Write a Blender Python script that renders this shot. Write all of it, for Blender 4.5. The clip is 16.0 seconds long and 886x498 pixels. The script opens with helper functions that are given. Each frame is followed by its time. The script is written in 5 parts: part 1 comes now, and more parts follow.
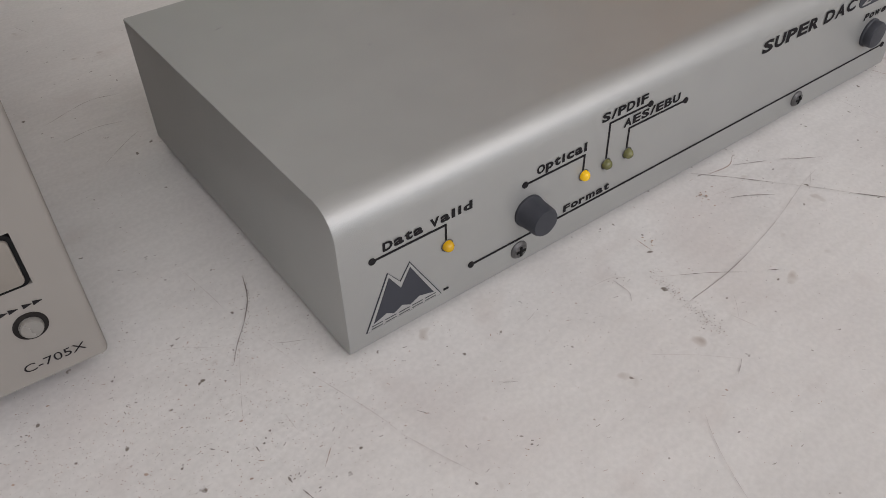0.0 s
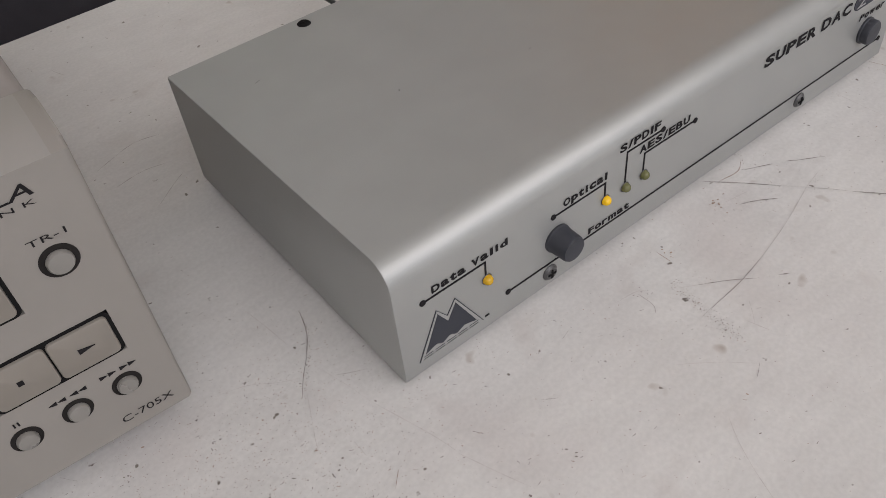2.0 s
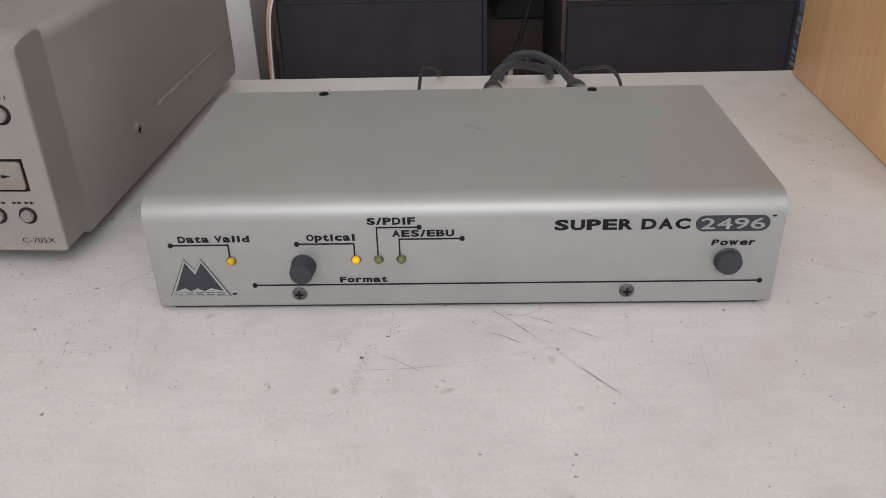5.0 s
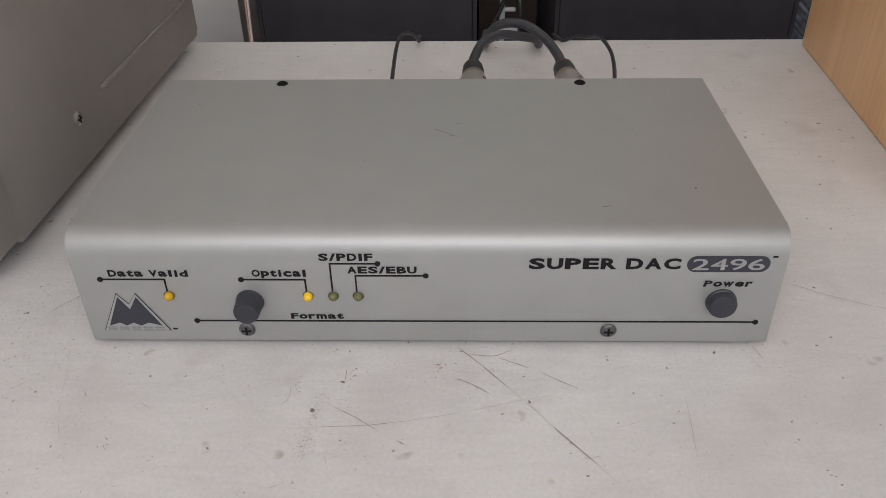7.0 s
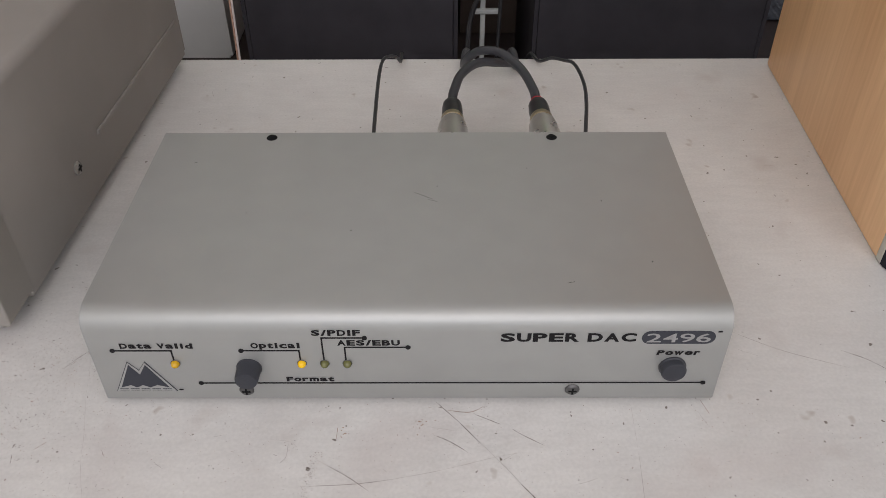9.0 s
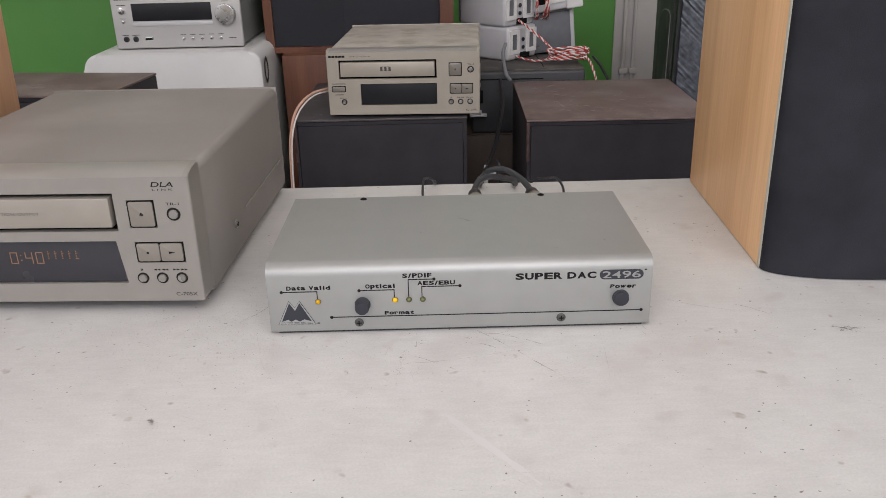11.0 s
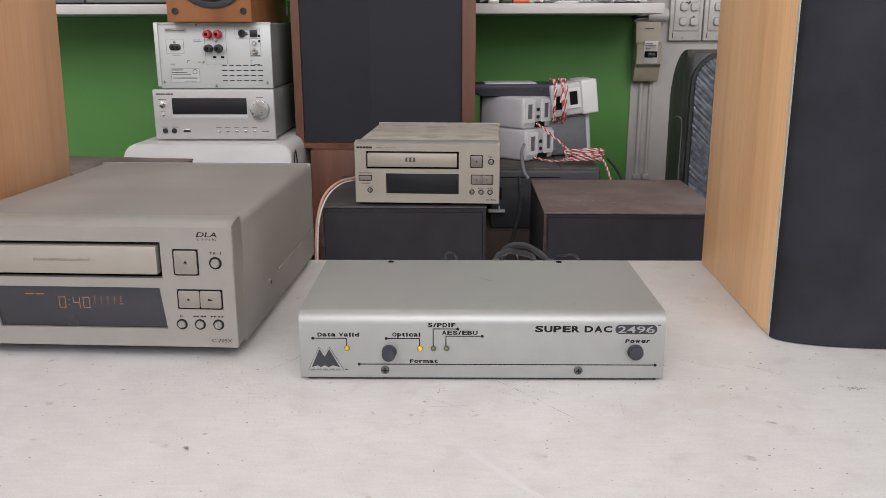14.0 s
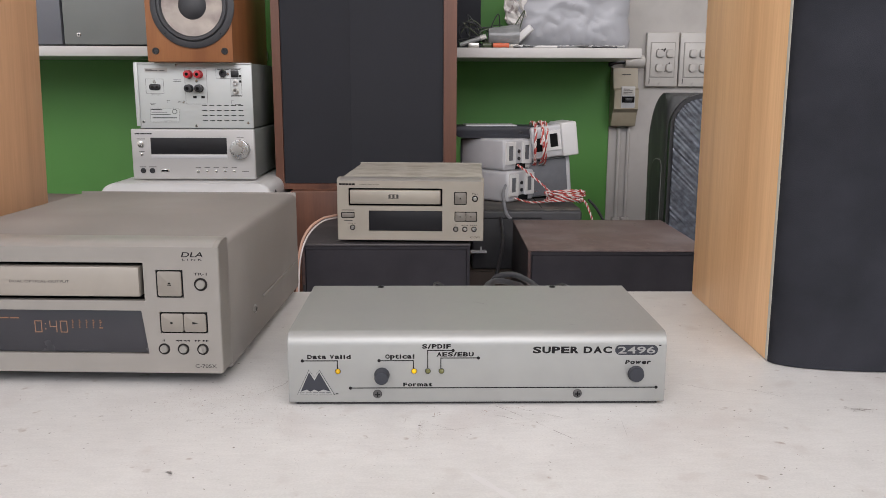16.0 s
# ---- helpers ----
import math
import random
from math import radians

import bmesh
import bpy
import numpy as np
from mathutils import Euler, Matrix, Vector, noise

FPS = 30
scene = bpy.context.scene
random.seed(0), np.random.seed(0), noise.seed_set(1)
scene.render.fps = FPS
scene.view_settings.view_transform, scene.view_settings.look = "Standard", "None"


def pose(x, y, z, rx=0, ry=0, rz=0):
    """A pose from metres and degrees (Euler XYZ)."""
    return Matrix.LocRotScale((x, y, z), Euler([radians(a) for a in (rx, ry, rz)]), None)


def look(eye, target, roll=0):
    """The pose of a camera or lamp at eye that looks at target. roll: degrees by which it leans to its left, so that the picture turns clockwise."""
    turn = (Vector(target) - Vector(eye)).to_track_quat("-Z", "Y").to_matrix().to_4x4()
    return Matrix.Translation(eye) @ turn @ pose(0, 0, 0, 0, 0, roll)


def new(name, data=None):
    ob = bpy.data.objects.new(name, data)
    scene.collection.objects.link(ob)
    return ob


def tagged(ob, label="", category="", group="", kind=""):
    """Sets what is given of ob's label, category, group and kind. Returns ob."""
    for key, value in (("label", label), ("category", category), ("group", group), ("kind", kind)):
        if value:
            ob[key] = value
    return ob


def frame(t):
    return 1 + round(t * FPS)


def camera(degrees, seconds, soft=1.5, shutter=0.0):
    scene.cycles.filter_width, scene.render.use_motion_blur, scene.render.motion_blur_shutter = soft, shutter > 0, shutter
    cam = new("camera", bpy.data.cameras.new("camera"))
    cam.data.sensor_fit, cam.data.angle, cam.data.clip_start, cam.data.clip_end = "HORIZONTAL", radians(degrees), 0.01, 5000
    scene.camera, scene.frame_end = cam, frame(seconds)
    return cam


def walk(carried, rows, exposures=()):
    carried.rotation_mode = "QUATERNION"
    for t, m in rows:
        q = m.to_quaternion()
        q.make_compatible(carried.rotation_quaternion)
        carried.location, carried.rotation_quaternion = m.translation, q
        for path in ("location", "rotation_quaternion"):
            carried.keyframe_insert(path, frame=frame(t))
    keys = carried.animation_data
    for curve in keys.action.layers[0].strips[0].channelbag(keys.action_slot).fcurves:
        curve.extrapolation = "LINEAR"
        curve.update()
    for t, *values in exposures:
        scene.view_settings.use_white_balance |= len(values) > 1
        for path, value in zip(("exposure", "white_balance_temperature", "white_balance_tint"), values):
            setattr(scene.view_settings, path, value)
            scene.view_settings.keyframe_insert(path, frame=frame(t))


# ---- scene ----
cam = camera(56.6, 16.0, soft=0.7)
PATH = [
    (0, (-0.063, -0.128, 0.162), (0.809, 1.089, -1.164), -1.9),
    (0.5, (-0.084, -0.115, 0.172), (0.816, 1.015, -1.212), -5.0),
    (1, (-0.095, -0.105, 0.177), (0.795, 0.989, -1.242), -7.7),
    (1.5, (-0.091, -0.105, 0.182), (0.788, 0.986, -1.246), -8.9),
    (2, (-0.069, -0.125, 0.193), (0.736, 1.054, -1.208), -6.7),
    (2.5, (-0.028, -0.145, 0.196), (0.601, 1.172, -1.171), -2.8),
    (3, (0.043, -0.19, 0.206), (0.381, 1.336, -1.041), -4.5),
    (3.5, (0.104, -0.238, 0.201), (0.207, 1.414, -0.921), -5.4),
    (4, (0.121, -0.266, 0.189), (0.146, 1.453, -0.833), -3.3),
    (4.2, (0.118, -0.274, 0.182), (0.114, 1.468, -0.799), -2.6),
    (6.3, (0.133, -0.242, 0.18), (0.061, 1.473, -0.845), -1.3),
    (6.5, (0.135, -0.234, 0.188), (0.069, 1.451, -0.887), -1.2),
    (7, (0.131, -0.221, 0.198), (0.084, 1.415, -0.951), -0.9),
    (7.5, (0.133, -0.21, 0.209), (0.109, 1.368, -1.02), -0.6),
    (8, (0.132, -0.2, 0.223), (0.123, 1.326, -1.07), -0.2),
    (8.2, (0.129, -0.196, 0.23), (0.132, 1.332, -1.061), 0.1),
    (10.3, (0.141, -0.356, 0.275), (0.114, 1.352, -0.765), -0.9),
    (10.5, (0.134, -0.393, 0.269), (0.121, 1.365, -0.685), -1.1),
    (11, (0.108, -0.462, 0.25), (0.111, 1.383, -0.522), -1.4),
    (11.5, (0.108, -0.502, 0.248), (0.103, 1.382, -0.423), -1.5),
    (12, (0.106, -0.516, 0.249), (0.069, 1.39, -0.356), -1.4),
    (12.5, (0.097, -0.517, 0.247), (0.056, 1.4, -0.322), -1.2),
    (13, (0.097, -0.522, 0.23), (0.05, 1.405, -0.3), -0.8),
    (13.5, (0.101, -0.515, 0.226), (0.055, 1.417, -0.289), -0.2),
    (14, (0.1, -0.505, 0.225), (0.074, 1.428, -0.289), -0.1),
    (14.5, (0.092, -0.499, 0.214), (0.09, 1.441, -0.272), -0.3),
    (15, (0.086, -0.5, 0.212), (0.106, 1.447, -0.242), -0.1),
    (15.5, (0.086, -0.496, 0.204), (0.112, 1.459, -0.217), 0.1),
    (16, (0.087, -0.496, 0.2), (0.123, 1.466, -0.188), 0.2),
]
walk(cam, [(t, look(eye, target, roll)) for t, eye, target, roll in PATH],
     exposures=[(0, -0.45), (2.5, -0.40), (4, -0.2), (6.5, -0.42), (8, -0.42), (10.5, -0.16), (12, -0.03), (16, 0.04)])

# ---- light ----
world = bpy.data.worlds.new("sky")
scene.world = world
world.use_nodes = True
sky = world.node_tree.nodes.new("ShaderNodeTexSky")
sky.sky_type = "NISHITA"
sky.sun_disc = False
sky.sun_elevation, sky.sun_rotation = radians(50), radians(160)
world.node_tree.links.new(sky.outputs[0], world.node_tree.nodes["Background"].inputs[0])
world.node_tree.nodes["Background"].inputs[1].default_value = 0.12

sun = new("sun", bpy.data.lights.new("sun", "SUN"))
sun.data.energy, sun.data.angle, sun.data.color = 0.8, radians(15), (1.0, 0.96, 0.9)
sun.matrix_world = look((0, -4, 6), (0, -2.6, 0))

# daylight through the open shop front
SKYLIGHT = new("shopfront_daylight", bpy.data.lights.new("shopfront_daylight", "AREA"))
SKYLIGHT.data.shape, SKYLIGHT.data.size, SKYLIGHT.data.size_y = "RECTANGLE", 4.2, 2.1
SKYLIGHT.data.energy, SKYLIGHT.data.color = 121, (1.0, 0.938, 0.952)
SKYLIGHT.matrix_world = look((0.1, -2.5, 2.02), (0.1, 0.5, 0.15))


# ---- materials ----
def mat(name, base, rough=0.5, metal=0.0, vary=0.12, scale=30.0, grain=0.0, grain_scale=400.0, stretch=(1, 1, 1), second=None,
        mix_scale=6.0, edge=(0.45, 0.65), spec=0.5, rough_vary=0.1):
    """A surface with colour variation at a broad and a fine scale, an optional second colour in patches, and fine relief."""
    m = bpy.data.materials.new(name)
    m.use_nodes = True
    nt = m.node_tree
    n, l = nt.nodes, nt.links
    b = n["Principled BSDF"]
    co = n.new("ShaderNodeTexCoord")
    mp = n.new("ShaderNodeMapping")
    mp.inputs["Scale"].default_value = stretch
    l.new(co.outputs["Object"], mp.inputs[0])
    t1 = n.new("ShaderNodeTexNoise")
    t1.inputs["Scale"].default_value, t1.inputs["Detail"].default_value = scale, 6
    l.new(mp.outputs[0], t1.inputs[0])
    ramp = n.new("ShaderNodeMapRange")
    ramp.inputs[1].default_value, ramp.inputs[2].default_value = 0.3, 0.7
    ramp.inputs[3].default_value, ramp.inputs[4].default_value = 1 - vary, 1 + vary
    l.new(t1.outputs[0], ramp.inputs[0])
    mul = n.new("ShaderNodeMix")
    mul.data_type, mul.blend_type = "RGBA", "MULTIPLY"
    mul.inputs[0].default_value = 1
    mul.inputs[6].default_value = (*base, 1)
    l.new(ramp.outputs[0], mul.inputs[7])
    out = mul.outputs[2]
    if second:
        t2 = n.new("ShaderNodeTexNoise")
        t2.inputs["Scale"].default_value, t2.inputs["Detail"].default_value = mix_scale, 8
        l.new(mp.outputs[0], t2.inputs[0])
        r2 = n.new("ShaderNodeMapRange")
        r2.inputs[1].default_value, r2.inputs[2].default_value = edge
        l.new(t2.outputs[0], r2.inputs[0])
        mx = n.new("ShaderNodeMix")
        mx.data_type = "RGBA"
        l.new(r2.outputs[0], mx.inputs[0])
        l.new(out, mx.inputs[6])
        mx.inputs[7].default_value = (*second, 1)
        out = mx.outputs[2]
    l.new(out, b.inputs["Base Color"])
    rr = n.new("ShaderNodeMapRange")
    rr.inputs[3].default_value, rr.inputs[4].default_value = max(0.02, rough - rough_vary), min(1, rough + rough_vary)
    l.new(t1.outputs[0], rr.inputs[0])
    l.new(rr.outputs[0], b.inputs["Roughness"])
    b.inputs["Metallic"].default_value = metal
    b.inputs["Specular IOR Level"].default_value = spec
    if grain:
        t3 = n.new("ShaderNodeTexNoise")
        t3.inputs["Scale"].default_value, t3.inputs["Detail"].default_value = grain_scale, 3
        l.new(mp.outputs[0], t3.inputs[0])
        bp = n.new("ShaderNodeBump")
        bp.inputs["Strength"].default_value, bp.inputs["Distance"].default_value = grain, 0.0004
        l.new(t3.outputs[0], bp.inputs["Height"])
        l.new(bp.outputs[0], b.inputs["Normal"])
    return m


def wood(name, light, dark, ring=14.0, rough=0.45, along=0.06):
    """Veneer with its grain along z."""
    m = bpy.data.materials.new(name)
    m.use_nodes = True
    nt = m.node_tree
    n, l = nt.nodes, nt.links
    b = n["Principled BSDF"]
    co = n.new("ShaderNodeTexCoord")
    mp = n.new("ShaderNodeMapping")
    mp.inputs["Scale"].default_value = (1, 1, along)
    l.new(co.outputs["Object"], mp.inputs[0])
    broad = n.new("ShaderNodeTexNoise")
    broad.inputs["Scale"].default_value, broad.inputs["Detail"].default_value, broad.inputs["Distortion"].default_value = ring, 3, 0.6
    fine = n.new("ShaderNodeTexNoise")
    fine.inputs["Scale"].default_value, fine.inputs["Detail"].default_value = ring * 22, 5
    l.new(mp.outputs[0], broad.inputs[0])
    l.new(mp.outputs[0], fine.inputs[0])
    add = n.new("ShaderNodeMath")
    add.operation = "MULTIPLY_ADD"
    l.new(fine.outputs[0], add.inputs[0])
    add.inputs[1].default_value = 0.32
    l.new(broad.outputs[0], add.inputs[2])
    r = n.new("ShaderNodeMapRange")
    r.inputs[1].default_value, r.inputs[2].default_value = 0.46, 0.88
    l.new(add.outputs[0], r.inputs[0])
    mx = n.new("ShaderNodeMix")
    mx.data_type = "RGBA"
    l.new(r.outputs[0], mx.inputs[0])
    mx.inputs[6].default_value, mx.inputs[7].default_value = (*light, 1), (*dark, 1)
    l.new(mx.outputs[2], b.inputs["Base Color"])
    b.inputs["Roughness"].default_value = rough
    bp = n.new("ShaderNodeBump")
    bp.inputs["Strength"].default_value, bp.inputs["Distance"].default_value = 0.15, 0.0003
    l.new(fine.outputs[0], bp.inputs["Height"])
    l.new(bp.outputs[0], b.inputs["Normal"])
    return m


def glow(name, base, colour, strength):
    m = mat(name, base, 0.25, vary=0.02)
    b = m.node_tree.nodes["Principled BSDF"]
    b.inputs["Emission Color"].default_value, b.inputs["Emission Strength"].default_value = (*colour, 1), strength
    return m


SATIN = mat("satin_aluminium", (0.352, 0.356, 0.341), 0.46, 0.50, 0.03, 60, 0.14, 3600, rough_vary=0.04)
CHAMPAGNE = mat("champagne_panel", (0.252, 0.235, 0.212), 0.42, 0.2, 0.03, 50, 0.08, 2500, rough_vary=0.04)
COVER = mat("dusty_steel_cover", (0.235, 0.217, 0.20), 0.62, 0.05, 0.08, 14, 0.1, 1500, spec=0.3, second=(0.30, 0.282, 0.262), mix_scale=8, edge=(0.48, 0.8))
COVER_DIRTY = mat("dirty_steel_cover", (0.47, 0.44, 0.385), 0.6, 0.2, 0.1, 40, 0.1, 900, second=(0.31, 0.28, 0.22), mix_scale=34, edge=(0.46, 0.74))
BUTTON = mat("champagne_button", (0.228, 0.207, 0.178), 0.42, 0.25, 0.04, 80)
TRAY = mat("champagne_drawer_front", (0.298, 0.270, 0.233), 0.40, 0.25, 0.03, 60)
INK = mat("black_print", (0.014, 0.013, 0.014), 0.7, vary=0.05, spec=0.1)
INKGREY = mat("grey_print", (0.040, 0.042, 0.050), 0.6, vary=0.05, spec=0.15)
RECEIVER = mat("brushed_silver_front", (0.46, 0.45, 0.438), 0.4, 0.2, 0.05, 40, 0.1, 800, stretch=(0.05, 1, 1))
RAIL = mat("bright_satin_rail", (0.268, 0.254, 0.233), 0.40, 0.1, 0.03, 50)
FARGOLD = mat("champagne_panel_clean", (0.385, 0.350, 0.292), 0.42, 0.2, 0.03, 50)
PALEPRINT = mat("pale_print", (0.25, 0.246, 0.238), 0.5, vary=0.04)
INKSOFT = mat("faded_print", (0.075, 0.07, 0.065), 0.6, vary=0.05, spec=0.2)
KNOB = mat("dark_grey_plastic", (0.030, 0.032, 0.039), 0.45, vary=0.08, scale=200, grain=0.1, grain_scale=1500, spec=0.35)
SCREW = mat("dark_zinc_screw", (0.075, 0.073, 0.072), 0.4, 0.4, 0.2, 300)
STEEL = mat("bright_steel", (0.62, 0.61, 0.58), 0.25, 0.9, 0.1, 200)
TURNED = mat("turned_steel", (0.60, 0.595, 0.58), 0.28, 0.8, 0.02, 40)
BRASS = mat("worn_brass", (0.45, 0.38, 0.25), 0.35, 0.9, 0.1, 250)
NICKEL = mat("worn_nickel", (0.56, 0.545, 0.505), 0.30, 0.75, 0.06, 120)
BLACK = mat("black_plastic", (0.018, 0.018, 0.02), 0.4, vary=0.1, scale=90, grain=0.1, grain_scale=1200)
SLOT = mat("dark_recess", (0.010, 0.010, 0.010), 0.9, vary=0.1, spec=0.08)
GLASS = mat("smoked_display", (0.025, 0.025, 0.030), 0.24, vary=0.05, scale=20)
GLASSBLACK = mat("black_display", (0.016, 0.016, 0.018), 0.42, vary=0.05, scale=20, spec=0.25)
AMBER = glow("lit_amber_led", (0.66, 0.40, 0.006), (1.0, 0.56, 0.0), 0.13)
AMBERDIM = glow("lit_amber_led_dim", (0.48, 0.28, 0.005), (1.0, 0.50, 0.0), 0.03)
LEDOFF = mat("unlit_led", (0.115, 0.115, 0.04), 0.22, vary=0.05)
DIGIT = glow("orange_digits", (0.22, 0.12, 0.07), (1.0, 0.55, 0.36), 0.055)
DIGITDIM = glow("orange_digits_dim", (0.20, 0.10, 0.05), (1.0, 0.45, 0.20), 0.035)
GRILLE = mat("black_grille_cloth", (0.026, 0.027, 0.032), 0.9, vary=0.2, scale=25, grain=0.6, grain_scale=1600, spec=0.08)
GRILLE_FAR = mat("grey_black_grille_cloth", (0.026, 0.027, 0.032), 0.9, vary=0.08, scale=12, grain=0.4, grain_scale=900, spec=0.3)
BEECH = wood("beech_veneer", (0.93, 0.60, 0.33), (0.66, 0.365, 0.172), 16, along=0.05)
BEECH_DARK = wood("darker_beech_veneer", (0.77, 0.46, 0.26), (0.54, 0.285, 0.142), 15, along=0.05)
CHERRY = wood("cherry_veneer", (0.165, 0.066, 0.036), (0.085, 0.033, 0.019), 18)
CEDAR = wood("orange_brown_veneer", (0.34, 0.140, 0.052), (0.23, 0.088, 0.034), 18)
CREAM = mat("cream_edge", (0.58, 0.55, 0.48), 0.5, vary=0.06)
WALNUT = mat("dusty_walnut_vinyl", (0.152, 0.105, 0.094), 0.48, 0, 0.16, 60, 0.5, 300, second=(0.245, 0.20, 0.184), mix_scale=15, edge=(0.45, 0.78))
BOXBLACK = mat("worn_black_vinyl", (0.033, 0.029, 0.031), 0.6, 0, 0.25, 30, 0.2, 300)
BOXGRILLE = mat("black_box_cloth", (0.037, 0.035, 0.040), 0.85, vary=0.15, scale=25, grain=0.4, grain_scale=1200, spec=0.1)
BROWNWOOD = mat("dull_brown_wood", (0.085, 0.062, 0.05), 0.6, 0, 0.2, 20, 0.2, 200, stretch=(1, 1, 0.2))
WORNEDGE = mat("worn_red_brown_edge", (0.062, 0.034, 0.030), 0.6, 0, 0.45, 160)
DUST = mat("pale_dust", (0.22, 0.20, 0.19), 0.8, 0, 0.2, 120)
BOXTOP = mat("dusty_black_vinyl", (0.062, 0.056, 0.058), 0.45, 0, 0.2, 40, 0.4, 300, second=(0.135, 0.122, 0.118), mix_scale=11, edge=(0.5, 0.8))
BOXBROWN = mat("dark_brown_vinyl", (0.035, 0.025, 0.023), 0.6, 0, 0.2, 30, 0.2, 300)
GREEN = mat("green_wall_paint", (0.072, 0.226, 0.040), 0.55, 0, 0.08, 3, 0.25, 60, second=(0.088, 0.255, 0.050), mix_scale=2)
WHITEWALL = mat("white_wall_paint", (0.415, 0.395, 0.370), 0.7, 0, 0.05, 3, 0.3, 50, second=(0.32, 0.30, 0.28), mix_scale=9, edge=(0.5, 0.8))
CEILPAINT = mat("clean_white_paint", (0.80, 0.79, 0.77), 0.8, 0, 0.04, 3, 0.2, 60)
WHITEPAINT = mat("white_shelf_paint", (0.52, 0.505, 0.48), 0.45, 0, 0.06, 12, second=(0.55, 0.52, 0.48), mix_scale=15, edge=(0.62, 0.8))
WHITEPLASTIC = mat("white_plastic", (0.64, 0.635, 0.62), 0.35, 0, 0.03, 20)
GAPGREY = mat("shaded_joint", (0.25, 0.238, 0.22), 0.7, vary=0.1)
SWITCHWHITE = mat("off_white_switch_plastic", (0.44, 0.42, 0.39), 0.4, 0, 0.04, 30, second=(0.27, 0.25, 0.22), mix_scale=45, edge=(0.66, 0.74))
BEIGE = mat("aged_beige_plastic", (0.315, 0.275, 0.20), 0.45, 0, 0.06, 30, second=(0.24, 0.20, 0.14), mix_scale=14, edge=(0.6, 0.8))
SILVERPLASTIC = mat("silver_painted_plastic", (0.48, 0.48, 0.49), 0.4, 0.12, 0.05, 30)
GREYGRILLE = mat("grey_speaker_mesh", (0.13, 0.135, 0.145), 0.6, 0.2, 0.1, 60, 0.4, 1500)
CHARCOAL = mat("charcoal_plastic", (0.046, 0.046, 0.049), 0.5, 0, 0.12, 40, 0.2, 900)
LIDDUST = mat("dusty_charcoal_lid", (0.060, 0.056, 0.053), 0.6, 0, 0.2, 30, 0.2, 600, second=(0.13, 0.115, 0.095), mix_scale=26, edge=(0.5, 0.75))
ZINC = mat("zinc_plated_sheet", (0.52, 0.54, 0.525), 0.42, 0.2, 0.04, 12, 0.05, 900)
RED = mat("red_plastic", (0.50, 0.025, 0.035), 0.35, vary=0.05)
REDWIRE = mat("red_wire_sheath", (0.42, 0.055, 0.045), 0.45, vary=0.1)
WHITEWIRE = mat("white_wire_sheath", (0.66, 0.60, 0.57), 0.45, vary=0.1)
PINKWIRE = mat("copper_pink_wire_sheath", (0.50, 0.30, 0.22), 0.4, vary=0.1)
GREYWIRE = mat("grey_cable_sheath", (0.030, 0.031, 0.036), 0.42, vary=0.1)
CABLEGREY = mat("pale_grey_sheath", (0.17, 0.175, 0.185), 0.45, vary=0.1)
CONE = mat("speaker_cone_paper", (0.40, 0.35, 0.31), 0.6, 0.1, 0.2, 30, 0.3, 200, second=(0.26, 0.22, 0.20), mix_scale=25)
BUTTONMETAL = mat("silver_button_metal", (0.235, 0.225, 0.205), 0.3, 0.3, 0.05, 80)
WELL = mat("shadowed_well", (0.018, 0.016, 0.015), 0.7, 0.2, 0.1, 200, spec=0.15)
RUBBER = mat("rubber", (0.04, 0.041, 0.045), 0.55, vary=0.1)
GREYBOX = mat("grey_green_enamel", (0.165, 0.175, 0.165), 0.5, 0, 0.06, 10)
BLUEGREY = mat("blue_grey_enamel", (0.12, 0.125, 0.14), 0.5, 0, 0.06, 10)
BAG = mat("grey_plastic_bag", (0.34, 0.345, 0.365), 0.34, 0, 0.06, 10, 0.15, 90)
PAPER = mat("printed_paper", (0.62, 0.60, 0.57), 0.7, 0, 0.1, 60, second=(0.32, 0.28, 0.27), mix_scale=60, edge=(0.52, 0.6))
CLEARISH = mat("crumpled_clear_plastic", (0.21, 0.215, 0.212), 0.2, 0, 0.15, 40, 0.5, 120)
ORANGE = mat("orange_plastic", (0.60, 0.125, 0.055), 0.4, vary=0.06)
TOOLGREEN = mat("olive_plastic", (0.06, 0.075, 0.04), 0.4, vary=0.06)
SMOKY = mat("smoky_green_plastic", (0.055, 0.057, 0.056), 0.50, 0, 0.35, 14, 0.3, 60, second=(0.12, 0.125, 0.118), mix_scale=40, edge=(0.5, 0.8), stretch=(1, 1, 0.3), spec=0.25)
PALELINE = mat("pale_line", (0.24, 0.245, 0.23), 0.5, vary=0.2)
FILM = mat("wrapping_film", (0.135, 0.147, 0.172), 0.16, 0.6, 0.4, 90)
CONCRETE = mat("grey_concrete", (0.30, 0.29, 0.28), 0.8, 0, 0.15, 4, 0.4, 80)
ASPHALT = mat("asphalt", (0.10, 0.10, 0.10), 0.9, 0, 0.2, 6)
SCRATCH = mat("dirt_in_scratch", (0.215, 0.19, 0.175), 0.8, vary=0.3, scale=200)
SCRATCHSOFT = mat("faint_scuff", (0.39, 0.365, 0.345), 0.6, vary=0.15, scale=150)
FAINT = mat("barely_marked_laminate", (0.475, 0.445, 0.425), 0.55, vary=0.12, scale=300)
WIPED = mat("wiped_laminate", (0.62, 0.605, 0.59), 0.45, vary=0.03, scale=40)
RUSTSOFT = mat("tan_grit", (0.35, 0.27, 0.225), 0.8, vary=0.2, scale=200)
RUST = mat("brown_stain", (0.33, 0.22, 0.15), 0.7, vary=0.2, scale=200)


